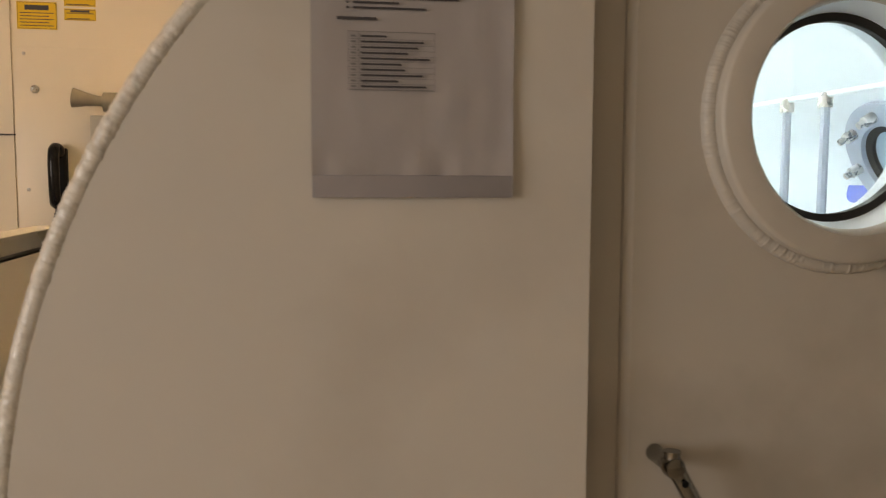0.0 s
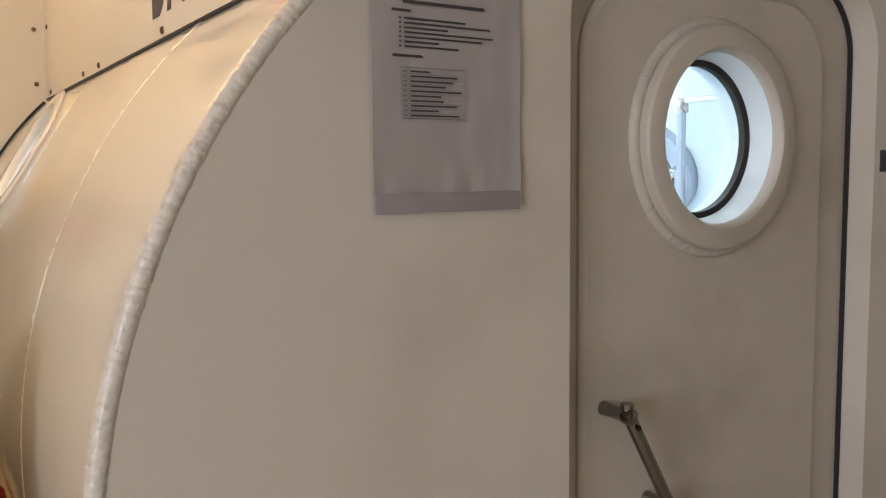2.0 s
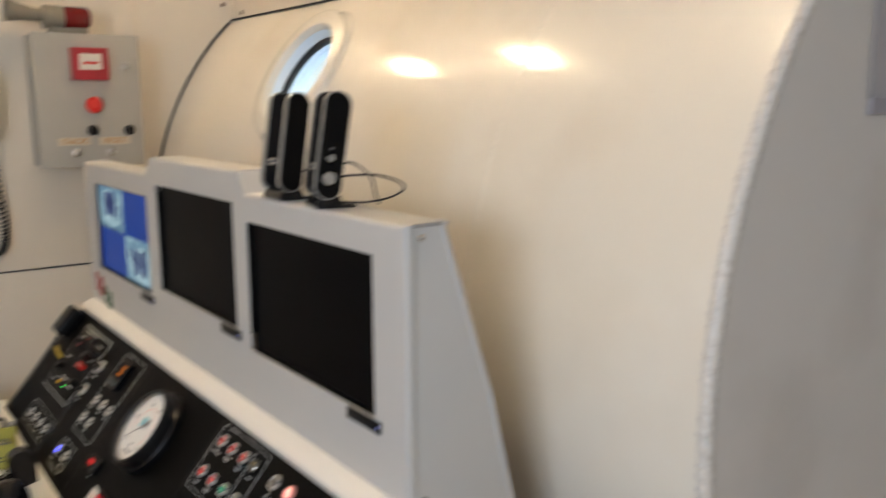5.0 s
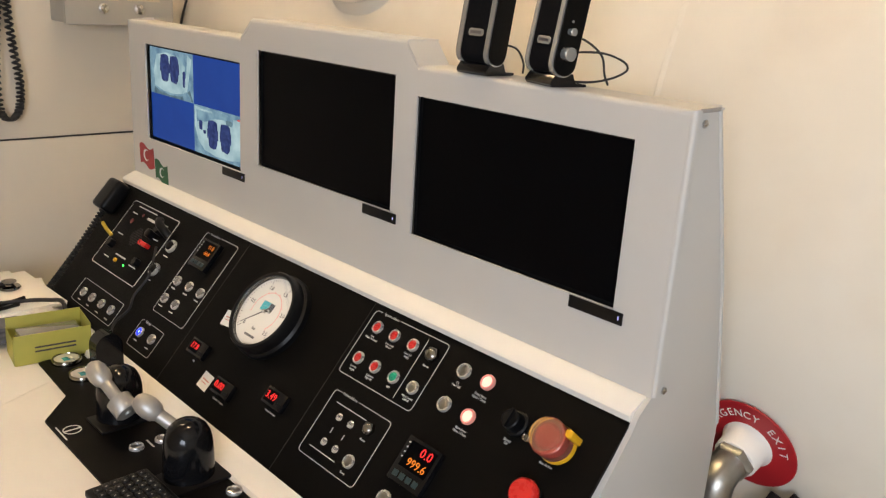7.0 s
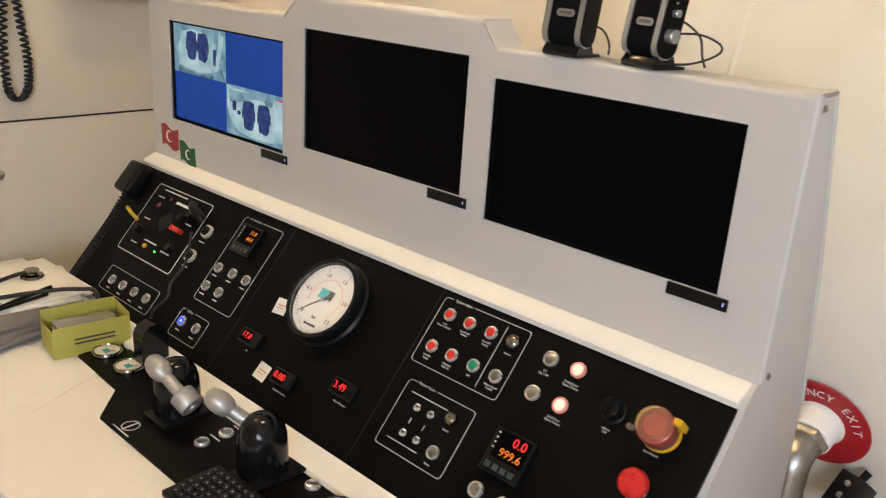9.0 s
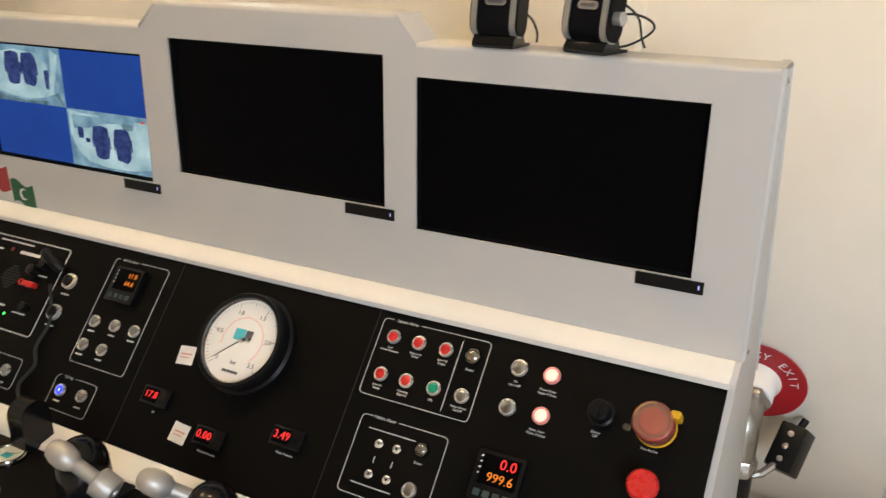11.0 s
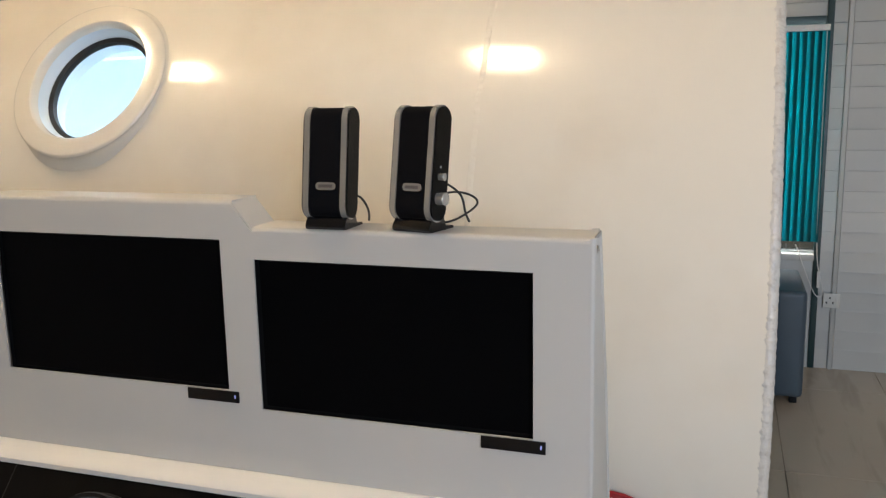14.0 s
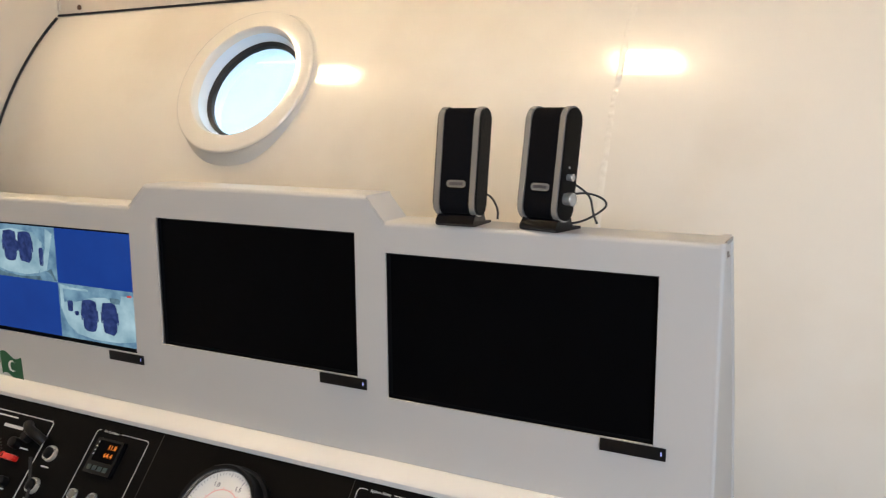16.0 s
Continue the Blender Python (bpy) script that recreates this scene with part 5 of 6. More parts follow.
lever(-1.105, 2.285, -1.138, 2.206, 0.694, -1.150, 2.262, 0.728, 0.056, vp, True)
lever(-1.098, 2.002, -1.100, 2.030, 0.700, -1.132, 2.072, 0.733, 0.060, vp, False)
hs = part("rest_hump", housing(-1.040, 2.520, 0.062, 0.040, 0.098), GLOSSB, vp, "small rounded black hump", world=True)


def small_gauge(x, y, r=0.034):
    m = WORLD_OF[vp].inverted() @ pose(x, y, VZ, 0, 0, 90)
    g = part("round_gauge", lathe([(0, 0), (r, 0), (r, 0.006), (r - 0.002, 0.010), (r - 0.005, 0.010), (r - 0.006, 0.007), (0, 0.007)], 40), CHROME, vp, "small chrome-rimmed pressure gauge", m=m)
    part("dial", lathe([(0, 0.0072), (r - 0.0062, 0.0072), (r - 0.0062, 0.0078), (0, 0.0078)], 36), DIALW, g)
    part("printed_bar", box(-0.012, 0.008, -0.004, 0.010, 0.0078, 0.0081), TEALINK, g)
    part("needle", box(-0.004, 0.022, -0.0006, 0.0006, 0.0085, 0.0090, m=pose(0, 0, 0, 0, 0, 215)), DARKINK, g)
    part("printed_bar", box(-0.012, 0.012, -r - 0.013, -r - 0.010, 0.0, 0.0005), INK, g)


small_gauge(-1.094, 2.622)
small_gauge(-1.092, 2.524)
small_gauge(-1.076, 1.830, 0.036)
for x, y in ((-1.132, 2.162), (-1.080, 2.160), (-1.060, 1.917)):
    b = part("push_button", BEZEL, CHROME, vp, "round steel push button", m=WORLD_OF[vp].inverted() @ pose(x, y, VZ, 0, 0, 90) @ Matrix.Scale(1.15, 4))
    part("cap", CAPS["steel"], STEEL, b)
    part("printed_bar", box(-0.014, 0.014, -0.026, -0.023, 0.0, 0.0005), INK, b)
bm = outline(circle(-1.202, 2.303, 0.017, 28), 0.0022, VZ, VZ + 0.0005)
box(-1.218, -1.186, 2.301, 2.305, VZ, VZ + 0.0005, bm=bm)
part("printed_symbol", bm, INK, vp, "printed white valve symbol", world=True)
part("printed_bar", box(-1.226, -1.223, 2.27, 2.33, VZ, VZ + 0.0005), INK, vp, world=True)
pt = part("paper_tag", box(-1.130, -1.096, 1.855, 1.895, VZ, VZ + 0.0007), PAPER, vp, "small paper tag", world=True)

kb = thing("keyboard", "compact black computer keyboard lying on the desk", "keyboard", pose(-1.208, 1.838, VZ + 0.0005, 0, 0, 91.5))
part("case", box(-0.225, 0.225, -0.058, 0.058, 0.0, 0.014, 0.005, 3), BLACK, kb)
KEYP = mat("dark_grey_key", (0.012, 0.012, 0.012), 0.45, var=0.2, scale=60, spec=0.3)
GLYPHP = mat("grey_key_print", (0.30, 0.30, 0.29), 0.5, var=0.1, scale=80)
KEY = mesh_of("key", box(-0.0076, 0.0076, -0.0070, 0.0070, 0, 0.006, 0.002, 1), KEYP)
KEYW = mesh_of("key", box(-0.050, 0.050, -0.0070, 0.0070, 0, 0.006, 0.002, 1), KEYP)
GLYPH = mesh_of("glyph", box(-0.0042, -0.0012, 0.0002, 0.0034, 0.006, 0.0062), GLYPHP)
for r in range(6):
    for c in range(24):
        x, y = -0.205 + 0.0178 * c + 0.003 * (r % 3), 0.042 - 0.0166 * r
        if r == 5 and 4 <= c <= 9:
            continue
        k = part("key", KEY, KEYP, kb, m=Matrix.Translation((x, y, 0.0132)))
        part("glyph", GLYPH, GLYPHP, k)
part("key", KEYW, KEYP, kb, m=Matrix.Translation((-0.205 + 0.0178 * 6.5 + 0.006, 0.042 - 0.0166 * 5, 0.0132)))

# open carton with packets
LIME = mat("yellow_green_card", (0.42, 0.40, 0.08), 0.55, var=0.1, scale=18, bump=0.1, bscale=80)
bx = thing("carton", "yellow-green open card carton with packets in it on the desk", "box", pose(-1.104, 2.702, DESK + 0.002, 0, 0, -8))
w, d, h = 0.084, 0.048, 0.074
part("base", box(-w, w, -d, d, 0, 0.002), LIME, bx)
part("wall", box(-w, w, -d - 0.0015, -d, 0, h, 0.0005), LIME, bx)
part("wall", box(-w, w, d, d + 0.0015, 0, h + 0.012, 0.0005), LIME, bx)
part("wall", box(-w - 0.0015, -w, -d, d, 0, h - 0.01, 0.0005), LIME, bx)
part("wall", box(w, w + 0.0015, -d, d, 0, h + 0.006, 0.0005), LIME, bx)
for k, (y, z) in enumerate(((0.045, 0.038), (0.051, 0.028))):
    part("printed_bar", box(-0.04, 0.05, -d - 0.0022, -d - 0.0015, z, z + 0.004), DARKINK, bx)
for k in range(2):
    pk = solid("packet", box(-0.07, 0.07, -0.028, 0.028, 0, 0.009, 0.003), SILVER, "silver foil packet in the carton", "packet", group="packets",
               m=pose(-1.107 + 0.006 * k, 2.698 + 0.006 * k, DESK + 0.036 + 0.016 * k, 6 + 5 * k, 4, -8 + 9 * k))
# papers
FILEG = mat("grey_card_file", (0.16, 0.16, 0.17), 0.6, var=0.15, scale=20)
for k in range(3):
    solid("card_file", box(-0.115, 0.115, -0.155, 0.155, 0, 0.010, 0.002), FILEG, "grey card file under the papers on the desk", "file", group="card files",
          m=pose(-1.235 - 0.008 * k, 2.93 + 0.01 * k, DESK + 0.0140 + 0.0106 * k, 0, 0, (14, 20, 9)[k]))
for k in range(2):
    solid("pen", tube([(-0.075, 0, 0), (0.055, 0, 0), (0.075, 0, 0)], 0.0048, 8), BLACK, "black pen lying on the papers", "pen", group="pens", m=pose(-1.175 + 0.03 * k, 2.90 + 0.03 * k, DESK + 0.0569, 0, 0, 12 + 9 * k))
for k in range(10):
    sh = solid("paper_sheet", box(-0.105, 0.105, -0.1485, 0.1485, 0, 0.0046, 0.0005), PAPER, "white paper sheet in a loose pile on the desk", "paper", group="papers on the desk",
               m=pose(-1.10 - 0.012 * (k % 3), 3.02 + 0.015 * (k % 2), DESK + 0.0008 + 0.0050 * k, 0, 0, (-14, 6, -9, 12, -4, 3, -11, 8, -6, 2)[k]))
solid("paper_sheet", box(-0.105, 0.105, -0.1485, 0.1485, 0, 0.0009), PAPER, "white paper sheet under the carton on the desk", "paper", group="papers on the desk", m=pose(-1.275, 2.66, DESK + 0.0005, 0, 0, 24))
solid("paper_sheet", box(-0.105, 0.105, -0.1485, 0.1485, 0, 0.0009), PAPER, "white paper sheet at the desk's edge", "paper", group="papers on the desk", m=pose(-1.33, 2.98, DESK + 0.0005, 0, 0, -20))
solid("folder", box(-0.12, 0.12, -0.16, 0.16, 0, 0.012, 0.003), BLACK, "black folder lying under papers on the desk", "folder", m=pose(-1.30, 3.02, DESK + 0.0018, 0, 0, 18))
st = thing("stethoscope", "black stethoscope lying on the papers", "stethoscope", Matrix.Translation((-1.08, 3.06, DESK + 0.051)))
part("chest_piece", lathe([(0, 0), (0.020, 0), (0.022, 0.003), (0.020, 0.007), (0.010, 0.009), (0.007, 0.016), (0.014, 0.018), (0.014, 0.021), (0, 0.022)], 28, Matrix.Translation((0.0, 0.0, 0.001)) @ Matrix.Diagonal((1.35, 1.35, 1.0, 1))), CHROME, st, "dark steel chest piece")
part("tubing", tube(curve_points([(0, 0.005, 0.016), (-0.05, 0.01, 0.010), (-0.12, -0.02, 0.006), (-0.14, -0.09, 0.006), (-0.06, -0.115, 0.007), (0.01, -0.15, 0.012), (0.04, -0.20, 0.022), (0.05, -0.235, 0.030), (0.05, -0.262, 0.026), (0.045, -0.275, 0.006)], 10), 0.0055, 8), RUBBER, st, "black rubber tubing")

# ---- loudspeakers on the console ----
def speaker(m):
    s = thing("loudspeaker", "black and silver desktop loudspeaker on the console", "loudspeaker", m, group="pair of loudspeakers")
    # local: x to the front, y to the side, z up; the cabinet leans back a little
    lean = pose(0.006, 0, 0.011, 0, -9, 0)
    prof = round_rect(-0.020, 0.022, 0.006, 0.180, 0.020, 6)
    fr = lambda y: lean @ frame_of((0, y, 0), (1, 0, 0), (0, 0, 1))
    part("grille", prism(prof, -0.0268, 0.0268, fr(0)), GRILLE, s, "black cloth front")
    ring = round_rect(-0.022, 0.024, 0.004, 0.182, 0.022, 8)
    for sg in (-1, 1):
        y0, y1 = sg * 0.0270, sg * 0.0365
        b = prism(ring, -max(y0, y1), -min(y0, y1), fr(0))
        bmesh.ops.bevel(b, geom=[e for e in b.edges if e.calc_face_angle(0) > 1.2], offset=0.0025, segments=3, affect="EDGES", profile=0.5)
        part("silver_band", b, SILVER, s, "silver plastic band")
        inner = round_rect(-0.0195, 0.0215, 0.0065, 0.1795, 0.0195, 8)
        part("side_cheek", prism(inner, -sg * 0.0367 - 0.0025, -sg * 0.0367 + 0.0025, fr(0), bev=0.001), BLACKP, s, "black side")
    bd = part("badge", prism(round_rect(-0.017, 0.017, -0.006, 0.006, 0.0055, 5), 0, 0.0012, lean @ frame_of((0.0222, 0.002, 0.055), (0, 1, 0), (0, 0, 1)), bev=0.0003), SILVER, s, "silver oval badge")
    part("printed_bar", box(-0.012, 0.012, -0.0024, 0.0024, 0.0012, 0.0015, m=lean @ frame_of((0.0222, 0.002, 0.055), (0, 1, 0), (0, 0, 1))), DARKINK, bd)
    part("foot", prism([(-0.046, 0.0), (0.020, 0.0), (0.024, 0.004), (0.023, 0.009), (0.014, 0.020), (-0.018, 0.020), (-0.024, 0.006), (-0.046, 0.004)], -0.0345, 0.0345, frame_of((0, 0, 0), (1, 0, 0), (0, 0, 1)), bev=0.0015), GLOSSB, s, "gloss-black foot")
    return s


TOPZ = 1.3755
speaker(pose(-0.688, 1.736, TOPZ, 0, 0, 181))
sp2 = speaker(pose(-0.684, 1.588, TOPZ, 0, 0, 166))
sp2["label"] = "black and silver desktop loudspeaker with side knobs on the console"
for z, r, h in ((0.040, 0.0105, 0.014), (0.073, 0.006, 0.010)):
    part("knob", lathe([(0, 0), (r, 0), (r, h - 0.001), (r - 0.001, h), (0, h)], 20, pose(0.006, 0, 0.011, 0, -9, 0) @ frame_of((0.004, 0.039, z), (-1, 0, 0), (0, 0, 1))), SILVER, sp2, "silver knob")
part("power_lamp", disc(0.0022, 0.001, 10, m=pose(0.006, 0, 0.011, 0, -9, 0) @ frame_of((0.004, 0.0392, 0.088), (-1, 0, 0), (0, 0, 1))), SILVER, sp2)
cab = curve_points([(-0.660, 1.580, TOPZ + 0.050), (-0.610, 1.550, TOPZ + 0.052), (-0.572, 1.532, TOPZ + 0.040), (-0.562, 1.530, TOPZ + 0.026), (-0.580, 1.545, TOPZ + 0.012), (-0.620, 1.560, TOPZ + 0.005), (-0.655, 1.585, TOPZ + 0.006)], 10)
solid("speaker_cable", tube(cab, 0.0019, 7), RUBBER, "thin black loudspeaker cable looping off the console top", "cable")
cab = curve_points([(-0.655, 1.590, TOPZ + 0.070), (-0.640, 1.566, TOPZ + 0.072), (-0.622, 1.540, TOPZ + 0.050), (-0.617, 1.533, TOPZ + 0.020), (-0.612, 1.528, TOPZ + 0.004)], 10)
solid("speaker_cable", tube(cab, 0.0019, 7), RUBBER, "thin black loudspeaker cord dropping to the console top", "cable")
solid("speaker_cable", tube(curve_points([(-0.650, 1.736, TOPZ + 0.050), (-0.630, 1.712, TOPZ + 0.044), (-0.622, 1.700, TOPZ + 0.022), (-0.622, 1.699, TOPZ + 0.003)], 8), 0.0019, 7), RUBBER, "thin black loudspeaker cord dropping to the console top", "cable")

# ---- emergency exit valve on the chamber's side ----
va = -math.asin((AZ - 0.722) / RAD)
vn = Vector((-math.cos(va), 0, math.sin(va)))
vc = Vector((AX, 1.331, AZ)) + vn * RAD
VM = frame_of(vc, (0, -1, 0), (math.sin(va), 0, math.cos(va)))
ev = thing("exit_valve_pipe", "galvanised valve pipe with white collar and red exit disc", "pipe", VM)
part("red_disc", lathe([(0.03, 0.004), (0.097, 0.004), (0.098, 0.006), (0.097, 0.008), (0.03, 0.008)], 64, closed=True), REDDISC, ev, "red enamel disc lettered EMERGENCY EXIT")
words = "EMERGENCY EXIT"
for i, ch in enumerate(words):
    if ch != " ":
        a = radians(9 + 13.5 * (13 - i))
        lettering("letter", ch, 0.023, INK, ev, Matrix.Translation((0.073 * math.cos(a), 0.073 * math.sin(a), 0.0084)) @ pose(0, 0, 0, 0, 0, math.degrees(a) - 90))
part("collar", lathe([(0.046, -0.02), (0.052, 0.006), (0.050, 0.010), (0.043, 0.018), (0.042, 0.052), (0.039, 0.056), (0.020, 0.056)], 40), EDGEW, ev, "white collar")
part("hex_nut", lathe([(0.018, 0.056), (0.040, 0.056), (0.041, 0.058), (0.041, 0.066), (0.036, 0.072), (0.018, 0.072)], 6, closed=True), GALV, ev, "galvanised hexagon nut")
inv = VM.inverted()
p0 = VM @ Vector((0, 0, 0.07))
pts = curve_points([p0, p0 + vn * 0.03, p0 + vn * 0.046 + Vector((0, 0, -0.012)), p0 + vn * 0.050 + Vector((0, 0, -0.045)), p0 + vn * 0.050 + Vector((0, 0, -0.092))], 8)
part("elbow", tube(pts, 0.032, 24), GALV, ev, world=True)
ez = pts[-1]
part("union", lathe([(0.02, -0.012), (0.036, -0.012), (0.038, -0.006), (0.038, 0.016), (0.035, 0.022), (0.02, 0.022)], 8, Matrix.Translation(ez), closed=True), STEEL, ev, world=True)
part("riser", tube([ez, (ez.x, ez.y, FLOOR)], 0.032, 16), BLACK, ev, world=True)
part("bracket", tube([(ez.x, ez.y, ez.z - 0.03), (ez.x + 0.02, ez.y - 0.045, ez.z - 0.02), (ez.x + 0.07, ez.y - 0.08, ez.z + 0.0)], 0.008, 8), GALV, ev, world=True)
sw = thing("switch_box", "small black switch box with screws beside the valve pipe", "switch", pose(ez.x + 0.085, ez.y - 0.085, ez.z + 0.010, 0, 38, -20) @ Matrix.Scale(1.3, 4))
part("body", box(-0.022, 0.022, -0.020, 0.020, -0.036, 0.036, 0.003), BLACK, sw)
for z in (-0.020, 0.0, 0.020):
    part("screw", lathe([(0, 0), (0.0045, 0), (0.0045, 0.002), (0, 0.003)], 12, frame_of((-0.022, 0.0, z), (0, -1, 0), (0, 0, 1))), STEEL, sw)
part("arm", tube([(0.0, 0.0, 0.03), (0.0, -0.004, 0.052)], 0.006, 8), BLACK, sw)

# ---- on the end plate: document in a plastic sleeve ----
doc = thing("document_sleeve", "printed sheet in a clear plastic sleeve taped to the end plate", "document", PLATE_M @ Matrix.Translation((0.026, 1.527, 0.0)))
LILAC = mat("sleeved_paper", (0.37, 0.345, 0.35), 0.34, var=0.08, scale=9, bump=0.5, bscale=22, coat=0.35, peel_amount=0.02)
bm = bmesh.new()
nx, ny, SW, SH = 24, 32, 0.247, 0.345
g = [[None] * (ny + 1) for _ in range(nx + 1)]
for i in range(nx + 1):
    for j in range(ny + 1):
        x, y = SW * i / nx, SH * j / ny
        z = 0.0042 + 0.0022 * noise.noise(Vector((x * 26, y * 9, 3))) + 0.0030 * max(0, 1 - y / 0.14) * noise.noise(Vector((x * 45, y * 14, 11))) + 0.0035 * math.exp(-((y - 0.035) / 0.02) ** 2) * noise.noise(Vector((x * 40, 1, 7)))
        z += 0.004 * max(0, (x - 0.235) / 0.012) * (1 - y / SH) + 0.0015
        g[i][j] = bm.verts.new((x, y, z))
for i in range(nx):
    for j in range(ny):
        bm.faces.new((g[i][j], g[i + 1][j], g[i + 1][j + 1], g[i][j + 1]))
ex = bmesh.ops.extrude_face_region(bm, geom=list(bm.faces))
bmesh.ops.translate(bm, verts=[v for v in ex["geom"] if isinstance(v, bmesh.types.BMVert)], vec=(0, 0, -0.0016))
part("sleeved_sheet", bm, LILAC, doc)
SL = mat("clear_sleeve_film", (0.29, 0.27, 0.285), 0.22, var=0.12, scale=14, bump=0.4, bscale=30)
part("sleeve_hem", box(0.001, SW - 0.001, -0.001, 0.026, 0.0016, 0.0094, 0.001), SL, doc, "glossy sleeve hem")
bars = [(0.048, 0.182, 0.284, 0.0045), (0.031, 0.060, 0.272, 0.0035)]
for k, x1 in enumerate((0.150, 0.192, 0.120, 0.197, 0.178, 0.105, 0.138)):
    bars.append((0.050, x1, 0.262 - 0.0062 * k, 0.0026))
    bars.append((0.042, 0.045, 0.262 - 0.0062 * k, 0.0026))
bars.append((0.031, 0.078, 0.212, 0.0035))
for x0, x1, y, h in bars:
    part("printed_bar", box(x0, x1, y - h / 2, y + h / 2, 0.0078, 0.0082), DARKINK, doc)
FAINT = mat("faint_print", (0.20, 0.19, 0.20), 0.6, var=0.1, scale=60)
part("printed_frame", outline([(0.044, 0.128), (0.148, 0.128), (0.148, 0.197), (0.044, 0.197)], 0.0009, 0.0078, 0.0082), FAINT, doc)
part("printed_line", box(0.0565, 0.0572, 0.128, 0.197, 0.0078, 0.0082), FAINT, doc)
for k in range(10):
    y = 0.1915 - 0.0066 * k
    part("printed_bar", box(0.059, (0.090, 0.135, 0.128, 0.116, 0.142, 0.108, 0.112, 0.134, 0.104, 0.138)[k], y - 0.001, y + 0.0013, 0.0078, 0.0081), DARKINK, doc)
    part("printed_line", box(0.044, 0.148, y - 0.0036, y - 0.0032, 0.0078, 0.0081), FAINT, doc)
    part("printed_bar", box(0.047, 0.053, y - 0.001, y + 0.0012, 0.0078, 0.0081), FAINT, doc)
clip = part("clip", box(0.105, 0.130, 0.322, 0.352, 0.004, 0.014, 0.003), BLACK, doc, "black clip")

# ---- plain dark shapes of the maker's mark on the cladding ----
sign = thing("wall_sign", "dark and red maker's mark on the cladding", "sign", frame_of((-0.0205, 0, 0), (0, -1, 0), (0, 0, 1)))
NAVY = mat("dark_sign_vinyl", (0.03, 0.022, 0.04), 0.35, var=0.05, scale=20)
SRED2 = mat("red_sign_vinyl", (0.50, 0.03, 0.04), 0.35, var=0.05, scale=20)
Z0, Z1 = 1.918, 2.095


def mark(name, poly, material, holes=()):
    part(name, holed(poly, list(holes), 0.0, 0.0012) if holes else prism(poly, 0.0, 0.0012), material, sign)


ell = lambda cx, cz, a, b, n=24: [(cx + a * math.cos(2 * math.pi * k / n), cz + b * math.sin(2 * math.pi * k / n)) for k in range(n)]
mark("dark_shape", [(-1.955, Z0), (-1.900, Z0), (-1.868, Z0 + 0.02), (-1.862, Z0 + 0.06), (-1.88, Z0 + 0.09), (-1.868, Z0 + 0.12), (-1.88, Z1 - 0.01), (-1.91, Z1), (-1.955, Z1)], NAVY)
mark("dark_shape", [(-1.838, Z0), (-1.812, Z0), (-1.796, Z0 + 0.045), (-1.742, Z0 + 0.045), (-1.728, Z0), (-1.700, Z0), (-1.755, Z1), (-1.784, Z1)], NAVY)
mark("dark_shape", [(-1.678, Z0), (-1.652, Z0), (-1.652, Z0 + 0.072), (-1.640, Z0 + 0.072), (-1.604, Z0), (-1.574, Z0), (-1.614, Z0 + 0.078), (-1.590, Z0 + 0.11), (-1.590, Z1 - 0.03), (-1.612, Z1), (-1.678, Z1)], NAVY)
mark("red_shape", ell(-1.530, Z0 + 0.088, 0.030, 0.090), SRED2, [ell(-1.520, Z0 + 0.10, 0.016, 0.066)])
mark("red_shape", ell(-1.425, Z0 + 0.088, 0.030, 0.090), SRED2, [ell(-1.435, Z0 + 0.10, 0.016, 0.066)])
mark("dark_shape", [(-1.365, Z0), (-1.340, Z0), (-1.340, Z1), (-1.365, Z1)], NAVY)
mark("dark_shape", [(-1.300, Z0), (-1.275, Z0), (-1.275, Z1), (-1.300, Z1)], NAVY)

part("dark_shape", box(1.243, 1.268, 1.572, 1.618, 0.0, 0.001, m=PLATE_M), NAVY, chamber, "dark vinyl mark", world=True)

# ---- on the end cladding: alarm box, siren, telephone, stickers ----
WN = WALL_N
ap = thing("access_panel", "white access panel screwed to the cladding wall", "panel", Matrix.Translation((-0.7, WN, 1.0)))
part("sheet", box(-1.075, -0.402, WN - 0.020, WN - 0.0005, 0.982, 2.045, 0.002), WALLW, ap, world=True)
for x, z in ((-1.035, 2.02), (-0.435, 2.02), (-1.035, 1.5), (-0.42, 1.47)):
    part("screw", lathe([(0, 0), (0.007, 0), (0.006, 0.003), (0, 0.005)], 12, frame_of((x, WN - 0.020, z), (1, 0, 0), (0, 0, 1))), STEEL, ap, world=True)
ap2 = thing("access_panel", "white lower access panel with latch on the cladding wall", "panel", Matrix.Translation((-0.7, WN, 0.0)))
part("sheet", box(-1.075, -0.402, WN - 0.020, WN - 0.0005, 0.02, 0.976, 0.002), WALLW, ap2, world=True)
solid("trim", box(-1.08, -0.395, WN - 0.019, WN - 0.0008, 0.9765, 0.9815), RUBBER, "black seam between the panels", "trim", "structure")
solid("trim", box(-2.6, -1.081, WN - 0.012, WN - 0.0005, 1.708, 1.714), RUBBER, "dark seam in the cladding", "trim", "structure")
solid("trim", box(-1.092, -1.084, WN - 0.010, WN - 0.0005, 0.0, 2.46), WALLW, "white edge strip", "trim", "structure")
for x, z, host in ((-0.999, 1.885, ap), (-0.980, 1.135, ap), (-0.985, 0.825, ap2)):
    lt = part("latch", lathe([(0, 0), (0.016, 0), (0.016, 0.004), (0.011, 0.008), (0.008, 0.022), (0, 0.024)], 18, frame_of((x, WN - 0.020, z), (1, 0, 0), (0, 0, 1))), STEEL, host, "round steel latch", world=True)

